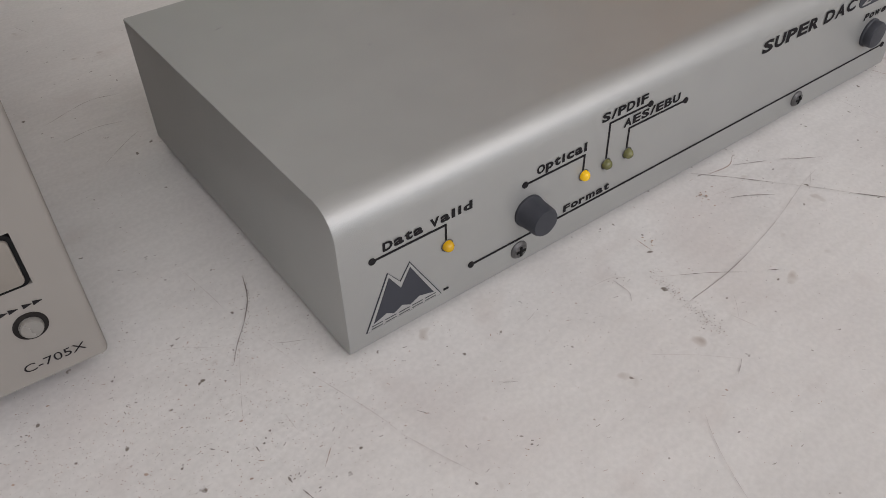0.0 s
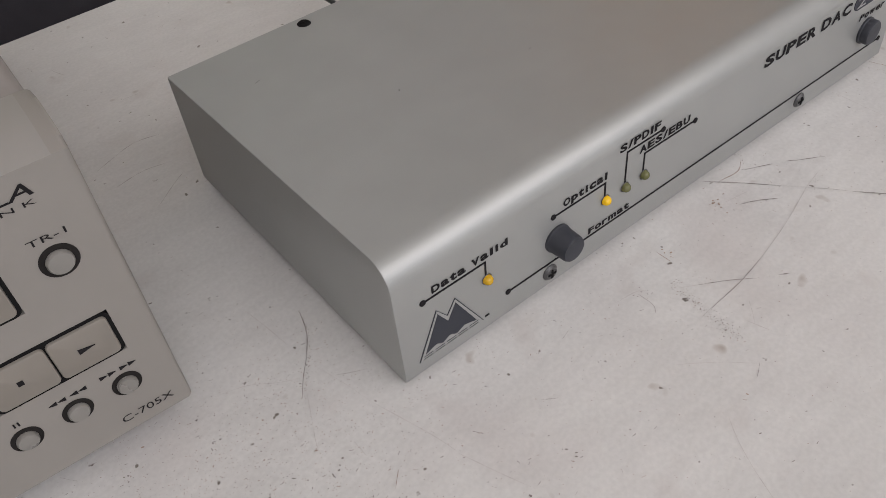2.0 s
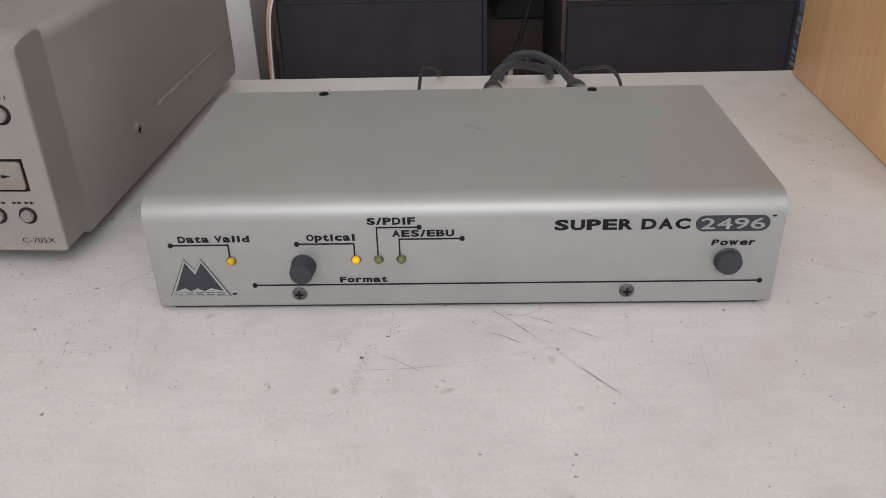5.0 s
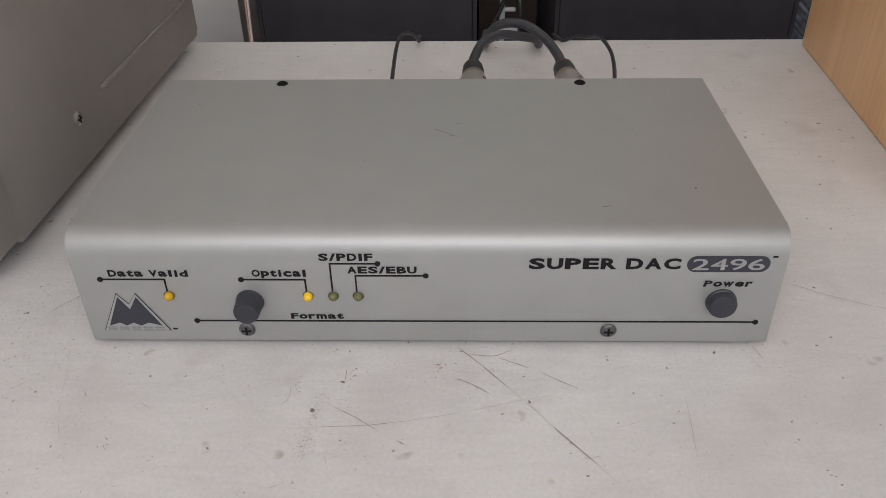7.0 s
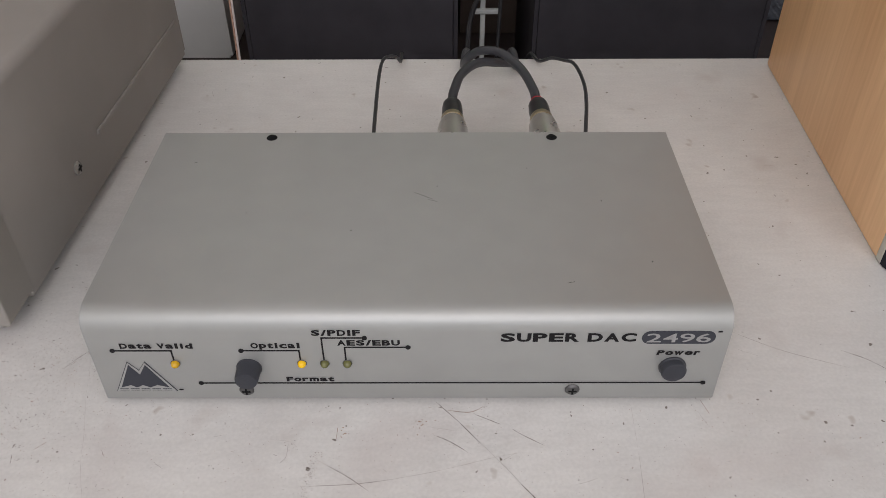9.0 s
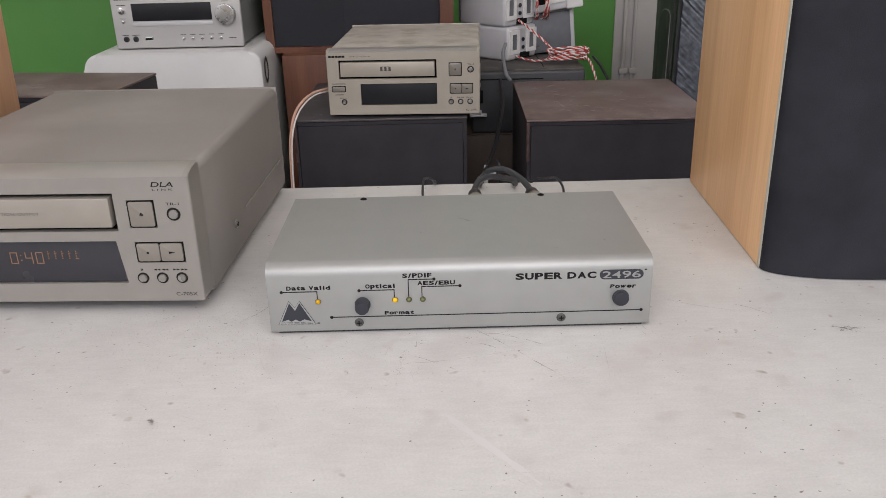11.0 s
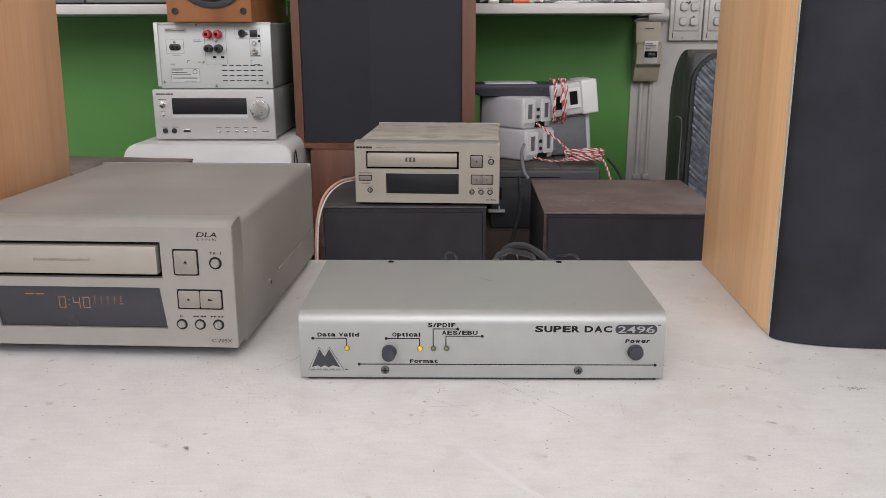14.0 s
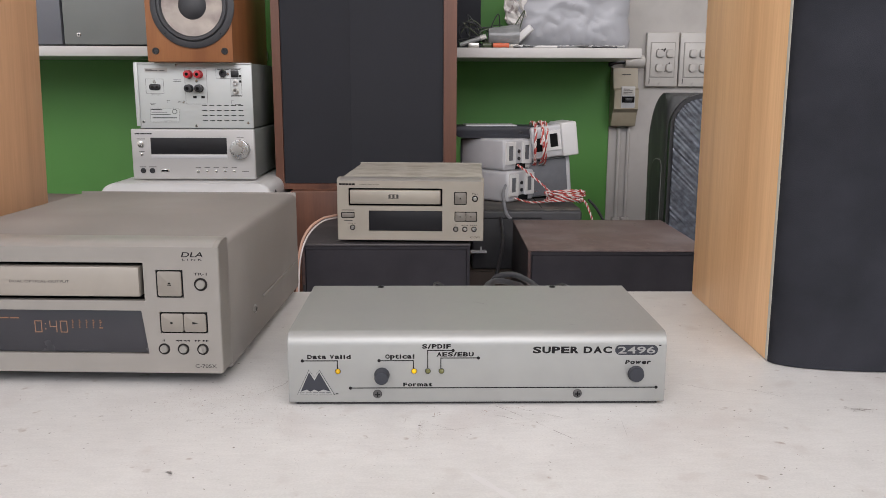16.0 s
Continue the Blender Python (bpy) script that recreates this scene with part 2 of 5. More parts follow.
def tabletop_material():
    """Worn white laminate: grey wash, fine grain, dark specks and pits."""
    m = mat("worn_white_laminate", (0.60, 0.590, 0.568), 0.5, 0, 0.04, 9, 0.12, 500, second=(0.555, 0.54, 0.52), mix_scale=22, edge=(0.45, 0.8))
    nt = m.node_tree
    n, l = nt.nodes, nt.links
    b = n["Principled BSDF"]
    src = b.inputs["Base Color"].links[0].from_socket
    co = n.new("ShaderNodeTexCoord")
    for stretch, scale, amount in (((1, 1, 1), 55.0, 0.022), ((1, 5, 1), 60.0, 0.025), ((1, 1, 1), 700.0, 0.04)):
        mp = n.new("ShaderNodeMapping")
        mp.inputs["Scale"].default_value = stretch
        mp.inputs["Rotation"].default_value = (0, 0, 0.5 if stretch[1] > 1 else -0.35)
        l.new(co.outputs["Object"], mp.inputs[0])
        t = n.new("ShaderNodeTexNoise")
        t.inputs["Scale"].default_value, t.inputs["Detail"].default_value = scale, 4
        l.new(mp.outputs[0], t.inputs[0])
        r = n.new("ShaderNodeMapRange")
        r.inputs[1].default_value, r.inputs[2].default_value = 0.35, 0.65
        r.inputs[3].default_value, r.inputs[4].default_value = 1 - amount, 1 + amount * 0.8
        l.new(t.outputs[0], r.inputs[0])
        mx = n.new("ShaderNodeMix")
        mx.data_type, mx.blend_type = "RGBA", "MULTIPLY"
        mx.inputs[0].default_value = 1
        l.new(src, mx.inputs[6])
        l.new(r.outputs[0], mx.inputs[7])
        src = mx.outputs[2]
    for scale, lo, hi, colour in ((240.0, 0.715, 0.75, (0.16, 0.14, 0.12, 1)), (75.0, 0.70, 0.78, (0.36, 0.31, 0.27, 1)), (38.0, 0.62, 1.0, (0.45, 0.405, 0.38, 1)), (13.0, 0.60, 1.1, (0.46, 0.40, 0.38, 1))):
        t = n.new("ShaderNodeTexNoise")
        t.inputs["Scale"].default_value, t.inputs["Detail"].default_value = scale, 2
        l.new(co.outputs["Object"], t.inputs[0])
        r = n.new("ShaderNodeMapRange")
        r.inputs[1].default_value, r.inputs[2].default_value = lo, hi
        l.new(t.outputs[0], r.inputs[0])
        mx = n.new("ShaderNodeMix")
        mx.data_type = "RGBA"
        l.new(r.outputs[0], mx.inputs[0])
        l.new(src, mx.inputs[6])
        mx.inputs[7].default_value = colour
        src = mx.outputs[2]
    l.new(src, b.inputs["Base Color"])
    return m


LAMINATE = tabletop_material()


# ---- building helpers ----
def part(name, bm, material, parent=None, label="", smooth=True):
    """Links a bmesh as one mesh object under a thing or a part."""
    bmesh.ops.recalc_face_normals(bm, faces=bm.faces)
    me = bpy.data.meshes.new(name)
    bm.to_mesh(me)
    bm.free()
    me.materials.append(material)
    if smooth:
        me.shade_smooth()
        me.set_sharp_from_angle(angle=radians(35))
    ob = new(name, me)
    if parent:
        ob.parent = parent
    return tagged(ob, label) if label else ob


def thing(name, label, category, at=(0, 0, 0), turn=0.0, group="", kind="", tilt=(0, 0)):
    ob = new(name)
    ob.empty_display_size = 0.02
    ob.matrix_basis = pose(*at, tilt[0], tilt[1], turn)
    return tagged(ob, label, category, group, kind)


def box(x0, x1, y0, y1, z0, z1, bevel=0.0, seg=2, bm=None):
    bm = bm or bmesh.new()
    made = bmesh.ops.create_cube(bm, size=1)["verts"]
    for v in made:
        v.co = Vector(((x0 + x1) / 2 + v.co.x * (x1 - x0), (y0 + y1) / 2 + v.co.y * (y1 - y0), (z0 + z1) / 2 + v.co.z * (z1 - z0)))
    if bevel:
        edges = list({e for v in made for e in v.link_edges})
        bmesh.ops.bevel(bm, geom=edges, offset=bevel, segments=seg, affect="EDGES", profile=0.5)
    return bm


def prism(profile, lo, hi, axis="x", bevel=0.0, seg=2):
    """Extrudes a closed outline. axis x: outline is (y, z); y: (x, z); z: (x, y)."""
    bm = bmesh.new()
    place = {"x": lambda a, b, c: (c, a, b), "y": lambda a, b, c: (a, c, b), "z": lambda a, b, c: (a, b, c)}[axis]
    one = [bm.verts.new(place(a, b, lo)) for a, b in profile]
    two = [bm.verts.new(place(a, b, hi)) for a, b in profile]
    caps = [bm.faces.new(one), bm.faces.new(two[::-1])]
    k = len(profile)
    for i in range(k):
        bm.faces.new((one[i], two[i], two[(i + 1) % k], one[(i + 1) % k]))
    if bevel:
        bmesh.ops.bevel(bm, geom=[e for f in caps for e in f.edges], offset=bevel, segments=seg, affect="EDGES", profile=0.5)
    return bm


def rounded(x0, x1, z0, z1, r, k=5):
    """Outline of a rectangle with round corners; r is one radius or four (from the corner x0 z0 on, counter-clockwise)."""
    rs = r if isinstance(r, (tuple, list)) else (r,) * 4
    pts = []
    for (cx, cz, sx, sz, a0), rad in zip(((x0, z0, 1, 1, 180), (x1, z0, -1, 1, 270), (x1, z1, -1, -1, 0), (x0, z1, 1, -1, 90)), rs):
        if rad <= 0:
            pts.append((cx, cz))
            continue
        for i in range(k + 1):
            a = radians(a0 + 90 * i / k)
            pts.append((cx + sx * rad + rad * math.cos(a), cz + sz * rad + rad * math.sin(a)))
    return pts


def lathe(profile, at, axis="y", seg=32, bm=None):
    """Turns (radius, height) pairs about an axis through at. Heights run along -y for 'y', +z for 'z', +x for 'x'."""
    bm = bm or bmesh.new()
    place = {"y": lambda c, s, h: (c, -h, s), "z": lambda c, s, h: (c, s, h), "x": lambda c, s, h: (h, c, s)}[axis]
    rings = []
    for r, h in profile:
        if r < 1e-7:
            rings.append([bm.verts.new(Vector(at) + Vector(place(0, 0, h)))])
        else:
            rings.append([bm.verts.new(Vector(at) + Vector(place(r * math.cos(i * math.tau / seg), r * math.sin(i * math.tau / seg), h))) for i in range(seg)])
    for a, b in zip(rings, rings[1:]):
        for i in range(seg):
            j = (i + 1) % seg
            if len(a) == 1 and len(b) > 1:
                bm.faces.new((a[0], b[i], b[j]))
            elif len(b) == 1 and len(a) > 1:
                bm.faces.new((a[i], b[0], a[j]))
            elif len(a) > 1:
                bm.faces.new((a[i], b[i], b[j], a[j]))
    return bm


def disc(at, r, h, axis="y", bevel=0.0, seg=24, bm=None):
    c = min(bevel, h * 0.9, r * 0.9)
    prof = [(0, 0), (r, 0), (r, h - c)] + ([(r - c * 0.3, h - c * 0.3), (r - c, h)] if c else []) + [(0, h)]
    return lathe(prof, at, axis, seg, bm)


def smooth_path(points, per=8):
    """A Catmull-Rom curve through the points."""
    p = [Vector(q) for q in points]
    p = [p[0] * 2 - p[1]] + p + [p[-1] * 2 - p[-2]]
    out = []
    for i in range(1, len(p) - 2):
        for k in range(per):
            u = k / per
            a, b, c, d = p[i - 1:i + 3]
            out.append(0.5 * (2 * b + (c - a) * u + (2 * a - 5 * b + 4 * c - d) * u * u + (3 * b - a - 3 * c + d) * u ** 3))
    return out + [p[-2]]


def tube(points, r, seg=10, per=8, bm=None, straight=False):
    bm = bm or bmesh.new()
    pts = [Vector(q) for q in points] if straight else smooth_path(points, per)
    side, rings = None, []
    for i, p in enumerate(pts):
        d = (pts[min(i + 1, len(pts) - 1)] - pts[max(i - 1, 0)]).normalized()
        if side is None:
            side = d.orthogonal().normalized()
        side = (side - d * side.dot(d)).normalized()
        up = d.cross(side)
        rings.append([bm.verts.new(p + r * (math.cos(k * math.tau / seg) * side + math.sin(k * math.tau / seg) * up)) for k in range(seg)])
    for a, b in zip(rings, rings[1:]):
        for k in range(seg):
            bm.faces.new((a[k], a[(k + 1) % seg], b[(k + 1) % seg], b[k]))
    bm.faces.new(rings[0][::-1])
    bm.faces.new(rings[-1])
    return bm


def lettering(body, x0, x1, z0, z1, y, material, parent, name="lettering", bold=0.0, slant=0.0, label=""):
    """Flat printed words that fill the given rectangle of a front that faces -y."""
    cu = bpy.data.curves.new(name, "FONT")
    cu.body, cu.size, cu.offset, cu.shear = body, 1.0, bold, slant
    cu.resolution_u = 3
    tmp = new("lettering_source", cu)
    me = bpy.data.meshes.new_from_object(tmp.evaluated_get(bpy.context.evaluated_depsgraph_get()))
    bpy.data.objects.remove(tmp)
    bpy.data.curves.remove(cu)
    co = np.empty(len(me.vertices) * 3)
    me.vertices.foreach_get("co", co)
    co = co.reshape(-1, 3)
    lo, hi = co.min(0), co.max(0)
    u = (co[:, 0] - lo[0]) / (hi[0] - lo[0])
    v = (co[:, 1] - lo[1]) / (hi[1] - lo[1])
    co = np.stack([x0 + u * (x1 - x0), np.full(len(u), y), z0 + v * (z1 - z0)], 1)
    me.vertices.foreach_set("co", co.ravel())
    me.materials.clear()
    me.materials.append(material)
    me.name = name
    ob = new(name, me)
    ob.parent = parent
    return tagged(ob, label) if label else ob


def spaced(body, x0, x1, z0, z1, y, material, parent, bold=0.03, slant=0.0, low=0.82, gap=0.1):
    """Printed words set letter by letter in even, wide cells with tall small letters."""
    share = lambda c: {"i": .62, "l": .62, "t": .8, "r": .85, "/": .7, " ": .55, "m": 1.25, "w": 1.2, "I": .6, "F": .9}.get(c, 1.0)
    unit = (x1 - x0) / sum(share(c) for c in body)
    h = z1 - z0
    word = None
    x = x0
    for c in body:
        w = unit * share(c)
        if c != " ":
            top = z0 + (h * low if c in "acemnoprsuvwx" else h)
            foot = z0 - (h * .24 if c in "gpqy" else 0)
            room = .45 if c in "ilI" else gap
            glyph = lettering(c, x + w * room / 2, x + w * (1 - room / 2), foot, top, y, material, parent, "letter", bold, slant)
            if word is None:
                word = glyph
                word.name = word.data.name = "lettering"
            else:
                bm = bmesh.new()
                bm.from_mesh(word.data)
                bm.from_mesh(glyph.data)
                bm.to_mesh(word.data)
                bm.free()
                spare = glyph.data
                bpy.data.objects.remove(glyph)
                bpy.data.meshes.remove(spare)
        x += w
    return word


def bars(rects, y, bm=None, d=0.0002):
    """Printed bars on a front that faces -y: (x0, x1, z0, z1) each."""
    bm = bm or bmesh.new()
    for x0, x1, z0, z1 in rects:
        box(x0, x1, y - d, y + d * 0.5, z0, z1, bm=bm)
    return bm


def panel_with_holes(x0, x1, z0, z1, y0, y1, holes, xs=(), zs=()):
    """A plate in x and z, y0 to y1 thick, with rectangular openings through it."""
    gx = sorted({x0, x1, *(h[0] for h in holes), *(h[1] for h in holes)})
    gz = sorted({z0, z1, *(h[2] for h in holes), *(h[3] for h in holes)})
    solid = lambda i, j: 0 <= i < len(gx) - 1 and 0 <= j < len(gz) - 1 and not any(
        h[0] <= (gx[i] + gx[i + 1]) / 2 <= h[1] and h[2] <= (gz[j] + gz[j + 1]) / 2 <= h[3] for h in holes)
    bm = bmesh.new()
    quad = lambda *c: bm.faces.new([bm.verts.new(q) for q in c])
    for i in range(len(gx) - 1):
        for j in range(len(gz) - 1):
            if not solid(i, j):
                continue
            a, b, c, d = gx[i], gx[i + 1], gz[j], gz[j + 1]
            quad((a, y0, c), (b, y0, c), (b, y0, d), (a, y0, d))
            quad((a, y1, c), (a, y1, d), (b, y1, d), (b, y1, c))
            for di, dj, p, q in ((-1, 0, (a, c), (a, d)), (1, 0, (b, c), (b, d)), (0, -1, (a, c), (b, c)), (0, 1, (a, d), (b, d))):
                if not solid(i + di, j + dj):
                    quad((p[0], y0, p[1]), (q[0], y0, q[1]), (q[0], y1, q[1]), (p[0], y1, p[1]))
    bmesh.ops.remove_doubles(bm, verts=bm.verts, dist=1e-6)
    return bm


def cross_screw(parent, at, r, material=SCREW, name="screw", axis="y"):
    s = part(name, lathe([(0, 0), (r, 0), (r, r * 0.18), (r * 0.75, r * 0.42), (0, r * 0.5)], at, axis, 20), material, parent)
    x, y, z = at
    h = r * 0.5
    bm = bmesh.new()
    if axis == "y":
        box(x - r * .55, x + r * .55, y - h - .0001, y - h + .0004, z - r * .12, z + r * .12, bm=bm)
        box(x - r * .12, x + r * .12, y - h - .00015, y - h + .0004, z - r * .55, z + r * .55, bm=bm)
    elif axis == "x":
        box(x + h - .0004, x + h + .0001, y - r * .55, y + r * .55, z - r * .12, z + r * .12, bm=bm)
        box(x + h - .0004, x + h + .00015, y - r * .12, y + r * .12, z - r * .55, z + r * .55, bm=bm)
    else:
        box(x - r * .55, x + r * .55, y - r * .12, y + r * .12, z + h - .0004, z + h + .0001, bm=bm)
        box(x - r * .12, x + r * .12, y - r * .55, y + r * .55, z + h - .0004, z + h + .00015, bm=bm)
    part("cross_slot", bm, SLOT, s)
    return s


# ---- structure: the shop ----
def setting(name, bm, material, label):
    return tagged(part(name, bm, material, smooth=False), label, name.split("_")[0], kind="structure")


FLOOR, BACK, CEIL, FRONT = -0.75, 1.45, 3.1, -2.8
setting("ground", box(-400, 400, -800, FRONT - 0.2, FLOOR - 0.25, FLOOR - 0.12), ASPHALT, "grey asphalt street outside the open shop front")
setting("floor", box(-2.2, 2.4, FRONT - 0.2, BACK + 0.1, FLOOR - 0.15, FLOOR), CONCRETE, "bare grey concrete shop floor")
setting("wall_north_green", box(-2.1, 0.511, BACK, BACK + 0.12, FLOOR, 0.95), GREEN, "wall painted bright green behind the stacked equipment")
setting("wall_north_upper", box(-2.1, 0.511, BACK, BACK + 0.12, 0.95, CEIL), CEILPAINT, "plain white upper wall above the green paint")
setting("wall_north_white", box(0.511, 2.3, BACK - 0.004, BACK + 0.12, FLOOR, CEIL), WHITEWALL, "grubby white painted wall with switches and conduit")
setting("wall_west", box(-2.2, -2.1, FRONT, BACK, FLOOR, CEIL), CEILPAINT, "plain white painted side wall")
setting("wall_east", box(2.3, 2.4, FRONT, BACK, FLOOR, CEIL), CEILPAINT, "plain white painted side wall")
setting("ceiling", box(-2.2, 2.4, FRONT - 0.1, BACK, CEIL, CEIL + 0.1), CEILPAINT, "plain white ceiling")


# ---- the table ----
def table():
    t = thing("table", "white laminate work table with scratches, scuffs and dark specks", "table")
    TX0, TX1, TY0, TY1 = -1.15, 1.25, -0.72, 0.301
    part("tabletop", box(TX0, TX1, TY0, TY1, -0.036, 0, 0.004, 3), LAMINATE, t)
    part("apron", box(TX0 + .05, TX1 - .05, TY1 - .05, TY1 - .03, -0.11, -0.036), CONCRETE, t)
    part("apron", box(TX0 + .05, TX1 - .05, TY0 + .03, TY0 + .05, -0.11, -0.036), CONCRETE, t)
    for x in (TX0 + .05, TX1 - .09):
        for y in (TY0 + .05, TY1 - .09):
            part("leg", box(x, x + .04, y, y + .04, FLOOR, -0.036, 0.004), CONCRETE, t)
    rng = random.Random(5)

    def streak(points, w, bm, z=0.00025):
        pts = smooth_path([(x, y, z) for x, y in points], 6)
        row = []
        for i, p in enumerate(pts):
            d = pts[min(i + 1, len(pts) - 1)] - pts[max(i - 1, 0)]
            s = Vector((-d.y, d.x, 0)).normalized() * w * rng.uniform(0.12, 0.5) * min(1, 0.25 + 4 * min(i, len(pts) - 1 - i) / len(pts))
            row.append((bm.verts.new(p + s), bm.verts.new(p - s)))
        for (a, b), (c, d) in zip(row, row[1:]):
            bm.faces.new((a, b, d, c))
        return bm

    def scratch(w, m, *pts):
        part("scratch", streak(pts, w, bmesh.new()), m, t)

    # the long scratches that can be told apart
    scratch(0.00030, SCRATCH, (0.1290, -0.0000), (0.1380, -0.0100))
    scratch(0.00040, SCRATCH, (0.1380, -0.0100), (0.1460, -0.0200))
    scratch(0.00025, SCRATCHSOFT, (0.1460, -0.0200), (0.1550, -0.0310), (0.1600, -0.0380))
    scratch(0.00045, SCRATCH, (0.1600, -0.0380), (0.1640, -0.0430), (0.1720, -0.0530))
    scratch(0.00025, SCRATCHSOFT, (0.1720, -0.0530), (0.1800, -0.0640))
    scratch(0.00028, SCRATCH, (0.0800, -0.0390), (0.0990, -0.0380), (0.1130, -0.0360))
    scratch(0.00025, SCRATCHSOFT, (0.1130, -0.0360), (0.1310, -0.0320), (0.1520, -0.0260))
    scratch(0.00020, FAINT, (0.1520, -0.0260), (0.1620, -0.0240))
    scratch(0.00030, SCRATCH, (0.0890, -0.0300), (0.0970, -0.0350), (0.1050, -0.0410))
    scratch(0.00050, SCRATCH, (0.1100, -0.0440), (0.1130, -0.0460))
    scratch(0.00022, FAINT, (0.0840, -0.0270), (0.0890, -0.0300))
    scratch(0.00039, SCRATCH, (0.1280, -0.0160), (0.1340, -0.0190), (0.1410, -0.0240))
    scratch(0.00035, SCRATCH, (0.1440, -0.0060), (0.1540, -0.0110))
    scratch(0.00035, SCRATCH, (0.1580, -0.0130), (0.1620, -0.0160), (0.1700, -0.0210))
    scratch(0.00020, FAINT, (0.1250, -0.0120), (0.1360, -0.0140))
    scratch(0.00030, SCRATCHSOFT, (0.0730, -0.0200), (0.0730, -0.0260), (0.0710, -0.0290))
    scratch(0.00020, FAINT, (0.0650, -0.0180), (0.0730, -0.0190), (0.0760, -0.0210))
    scratch(0.00020, FAINT, (0.0880, -0.0490), (0.0900, -0.0560))
    scratch(0.00030, RUSTSOFT, (0.0910, -0.0120), (0.0910, -0.0180))
    scratch(0.00040, RUSTSOFT, (0.1330, -0.0040), (0.1420, -0.0050), (0.1480, -0.0020))
    scratch(0.00020, FAINT, (0.2060, -0.0010), (0.2050, -0.0240))
    scratch(0.00030, SCRATCHSOFT, (0.2050, -0.0240), (0.2040, -0.0380), (0.2030, -0.0500))
    scratch(0.00020, FAINT, (0.2030, -0.0500), (0.2010, -0.0650))
    scratch(0.00010, FAINT, (0.2210, -0.0290), (0.2180, -0.0340))
    scratch(0.00040, RUSTSOFT, (0.2340, 0.0010), (0.2360, -0.0060))
    scratch(0.00030, SCRATCHSOFT, (0.2250, -0.0430), (0.2260, -0.0460))
    scratch(0.00039, SCRATCH, (-0.0090, 0.0470), (-0.0120, 0.0380), (-0.0170, 0.0300))
    scratch(0.00028, SCRATCH, (-0.0170, 0.0300), (-0.0220, 0.0240), (-0.0260, 0.0180))
    scratch(0.00014, FAINT, (-0.0230, 0.0210), (-0.0270, 0.0120), (-0.0310, 0.0030), (-0.0320, -0.0010))
    scratch(0.00018, FAINT, (-0.0220, 0.0240), (-0.0290, 0.0280), (-0.0360, 0.0330), (-0.0450, 0.0360))
    scratch(0.00014, FAINT, (-0.0170, 0.0250), (-0.0140, 0.0140), (-0.0120, 0.0040))
    scratch(0.00022, FAINT, (-0.0120, 0.0040), (-0.0060, -0.0160), (-0.0040, -0.0250))
    scratch(0.00022, FAINT, (-0.0220, 0.0610), (-0.0200, 0.0470), (-0.0190, 0.0380))
    scratch(0.00018, FAINT, (-0.0230, -0.0040), (-0.0230, -0.0100))
    scratch(0.00049, SCRATCH, (-0.0330, -0.0080), (-0.0330, -0.0100))
    scratch(0.00067, SCRATCH, (-0.0310, -0.0200), (-0.0310, -0.0220))
    scratch(0.00035, SCRATCH, (-0.0300, -0.0250), (-0.0290, -0.0290))
    scratch(0.00035, SCRATCH, (-0.0420, -0.0020), (-0.0410, -0.0030))
    scratch(0.00042, SCRATCH, (-0.0540, 0.0210), (-0.0540, 0.0200))
    scratch(0.00028, RUSTSOFT, (-0.0190, -0.0190), (-0.0230, -0.0230))
    scratch(0.00014, FAINT, (-0.0510, -0.0100), (-0.0500, -0.0110), (-0.0450, -0.0110))
    scratch(0.00018, FAINT, (0.0600, -0.0450), (0.0700, -0.0530), (0.0780, -0.0610))
    scratch(0.00018, FAINT, (0.0570, -0.0660), (0.0530, -0.0720), (0.0490, -0.0800), (0.0450, -0.0900))
    scratch(0.00028, SCRATCH, (0.0030, -0.0230), (0.0050, -0.0260))
    scratch(0.00035, SCRATCH, (0.0060, -0.0380), (0.0060, -0.0390))
    scratch(0.00042, SCRATCH, (-0.0040, -0.0650), (-0.0040, -0.0660))
    scratch(0.00022, FAINT, (-0.0040, -0.0260), (0.0000, -0.0370), (0.0040, -0.0470))
    scratch(0.00018, FAINT, (0.0130, -0.0740), (0.0160, -0.0810), (0.0180, -0.0870))
    scratch(.00050, SCRATCHSOFT, (-.030, .165), (-.012, .172), (.000, .170))
    scratch(.00060, SCRATCHSOFT, (-.028, .150), (-.016, .152), (-.006, .150))
    scratch(.00040, SCRATCHSOFT, (-.020, .128), (-.010, .136), (-.004, .140))
    scratch(.00040, SCRATCHSOFT, (.255, .040), (.275, .028), (.300, .018))
    scratch(.00050, SCRATCH, (.300, .028), (.310, .022), (.320, .012))

    def fleck(x, y, r, bm, z=.0003):
        k = rng.choice((4, 5, 5, 6))
        a0, ax = rng.gauss(-.35, .8), rng.uniform(.2, .7)
        ca, sa = math.cos(a0), math.sin(a0)
        vs = []
        for i in range(k):
            a = math.tau * i / k
            q = r * rng.uniform(.6, 1.25)
            u, w = q * math.cos(a), q * ax * math.sin(a)
            vs.append(bm.verts.new((x + u * ca - w * sa, y + u * sa + w * ca, z)))
        bm.faces.new(vs)

    for cx, cy, n, sp, r, m in ((.123, -.011, 14, .0024, .0005, RUST), (.093, -.015, 7, .0016, .0004, RUST), (.108, -.010, 6, .003, .0003, RUST), (.148, -.005, 8, .003, .0004, SCRATCHSOFT),
                                (-.049, -.092, 12, .0016, .0013, SCRATCHSOFT), (-.0485, -.0925, 4, .0016, .0004, SCRATCH), (.074, -.021, 7, .003, .0003, SCRATCH), (.246, .026, 6, .0012, .0007, SCRATCH)):
        bm = bmesh.new()
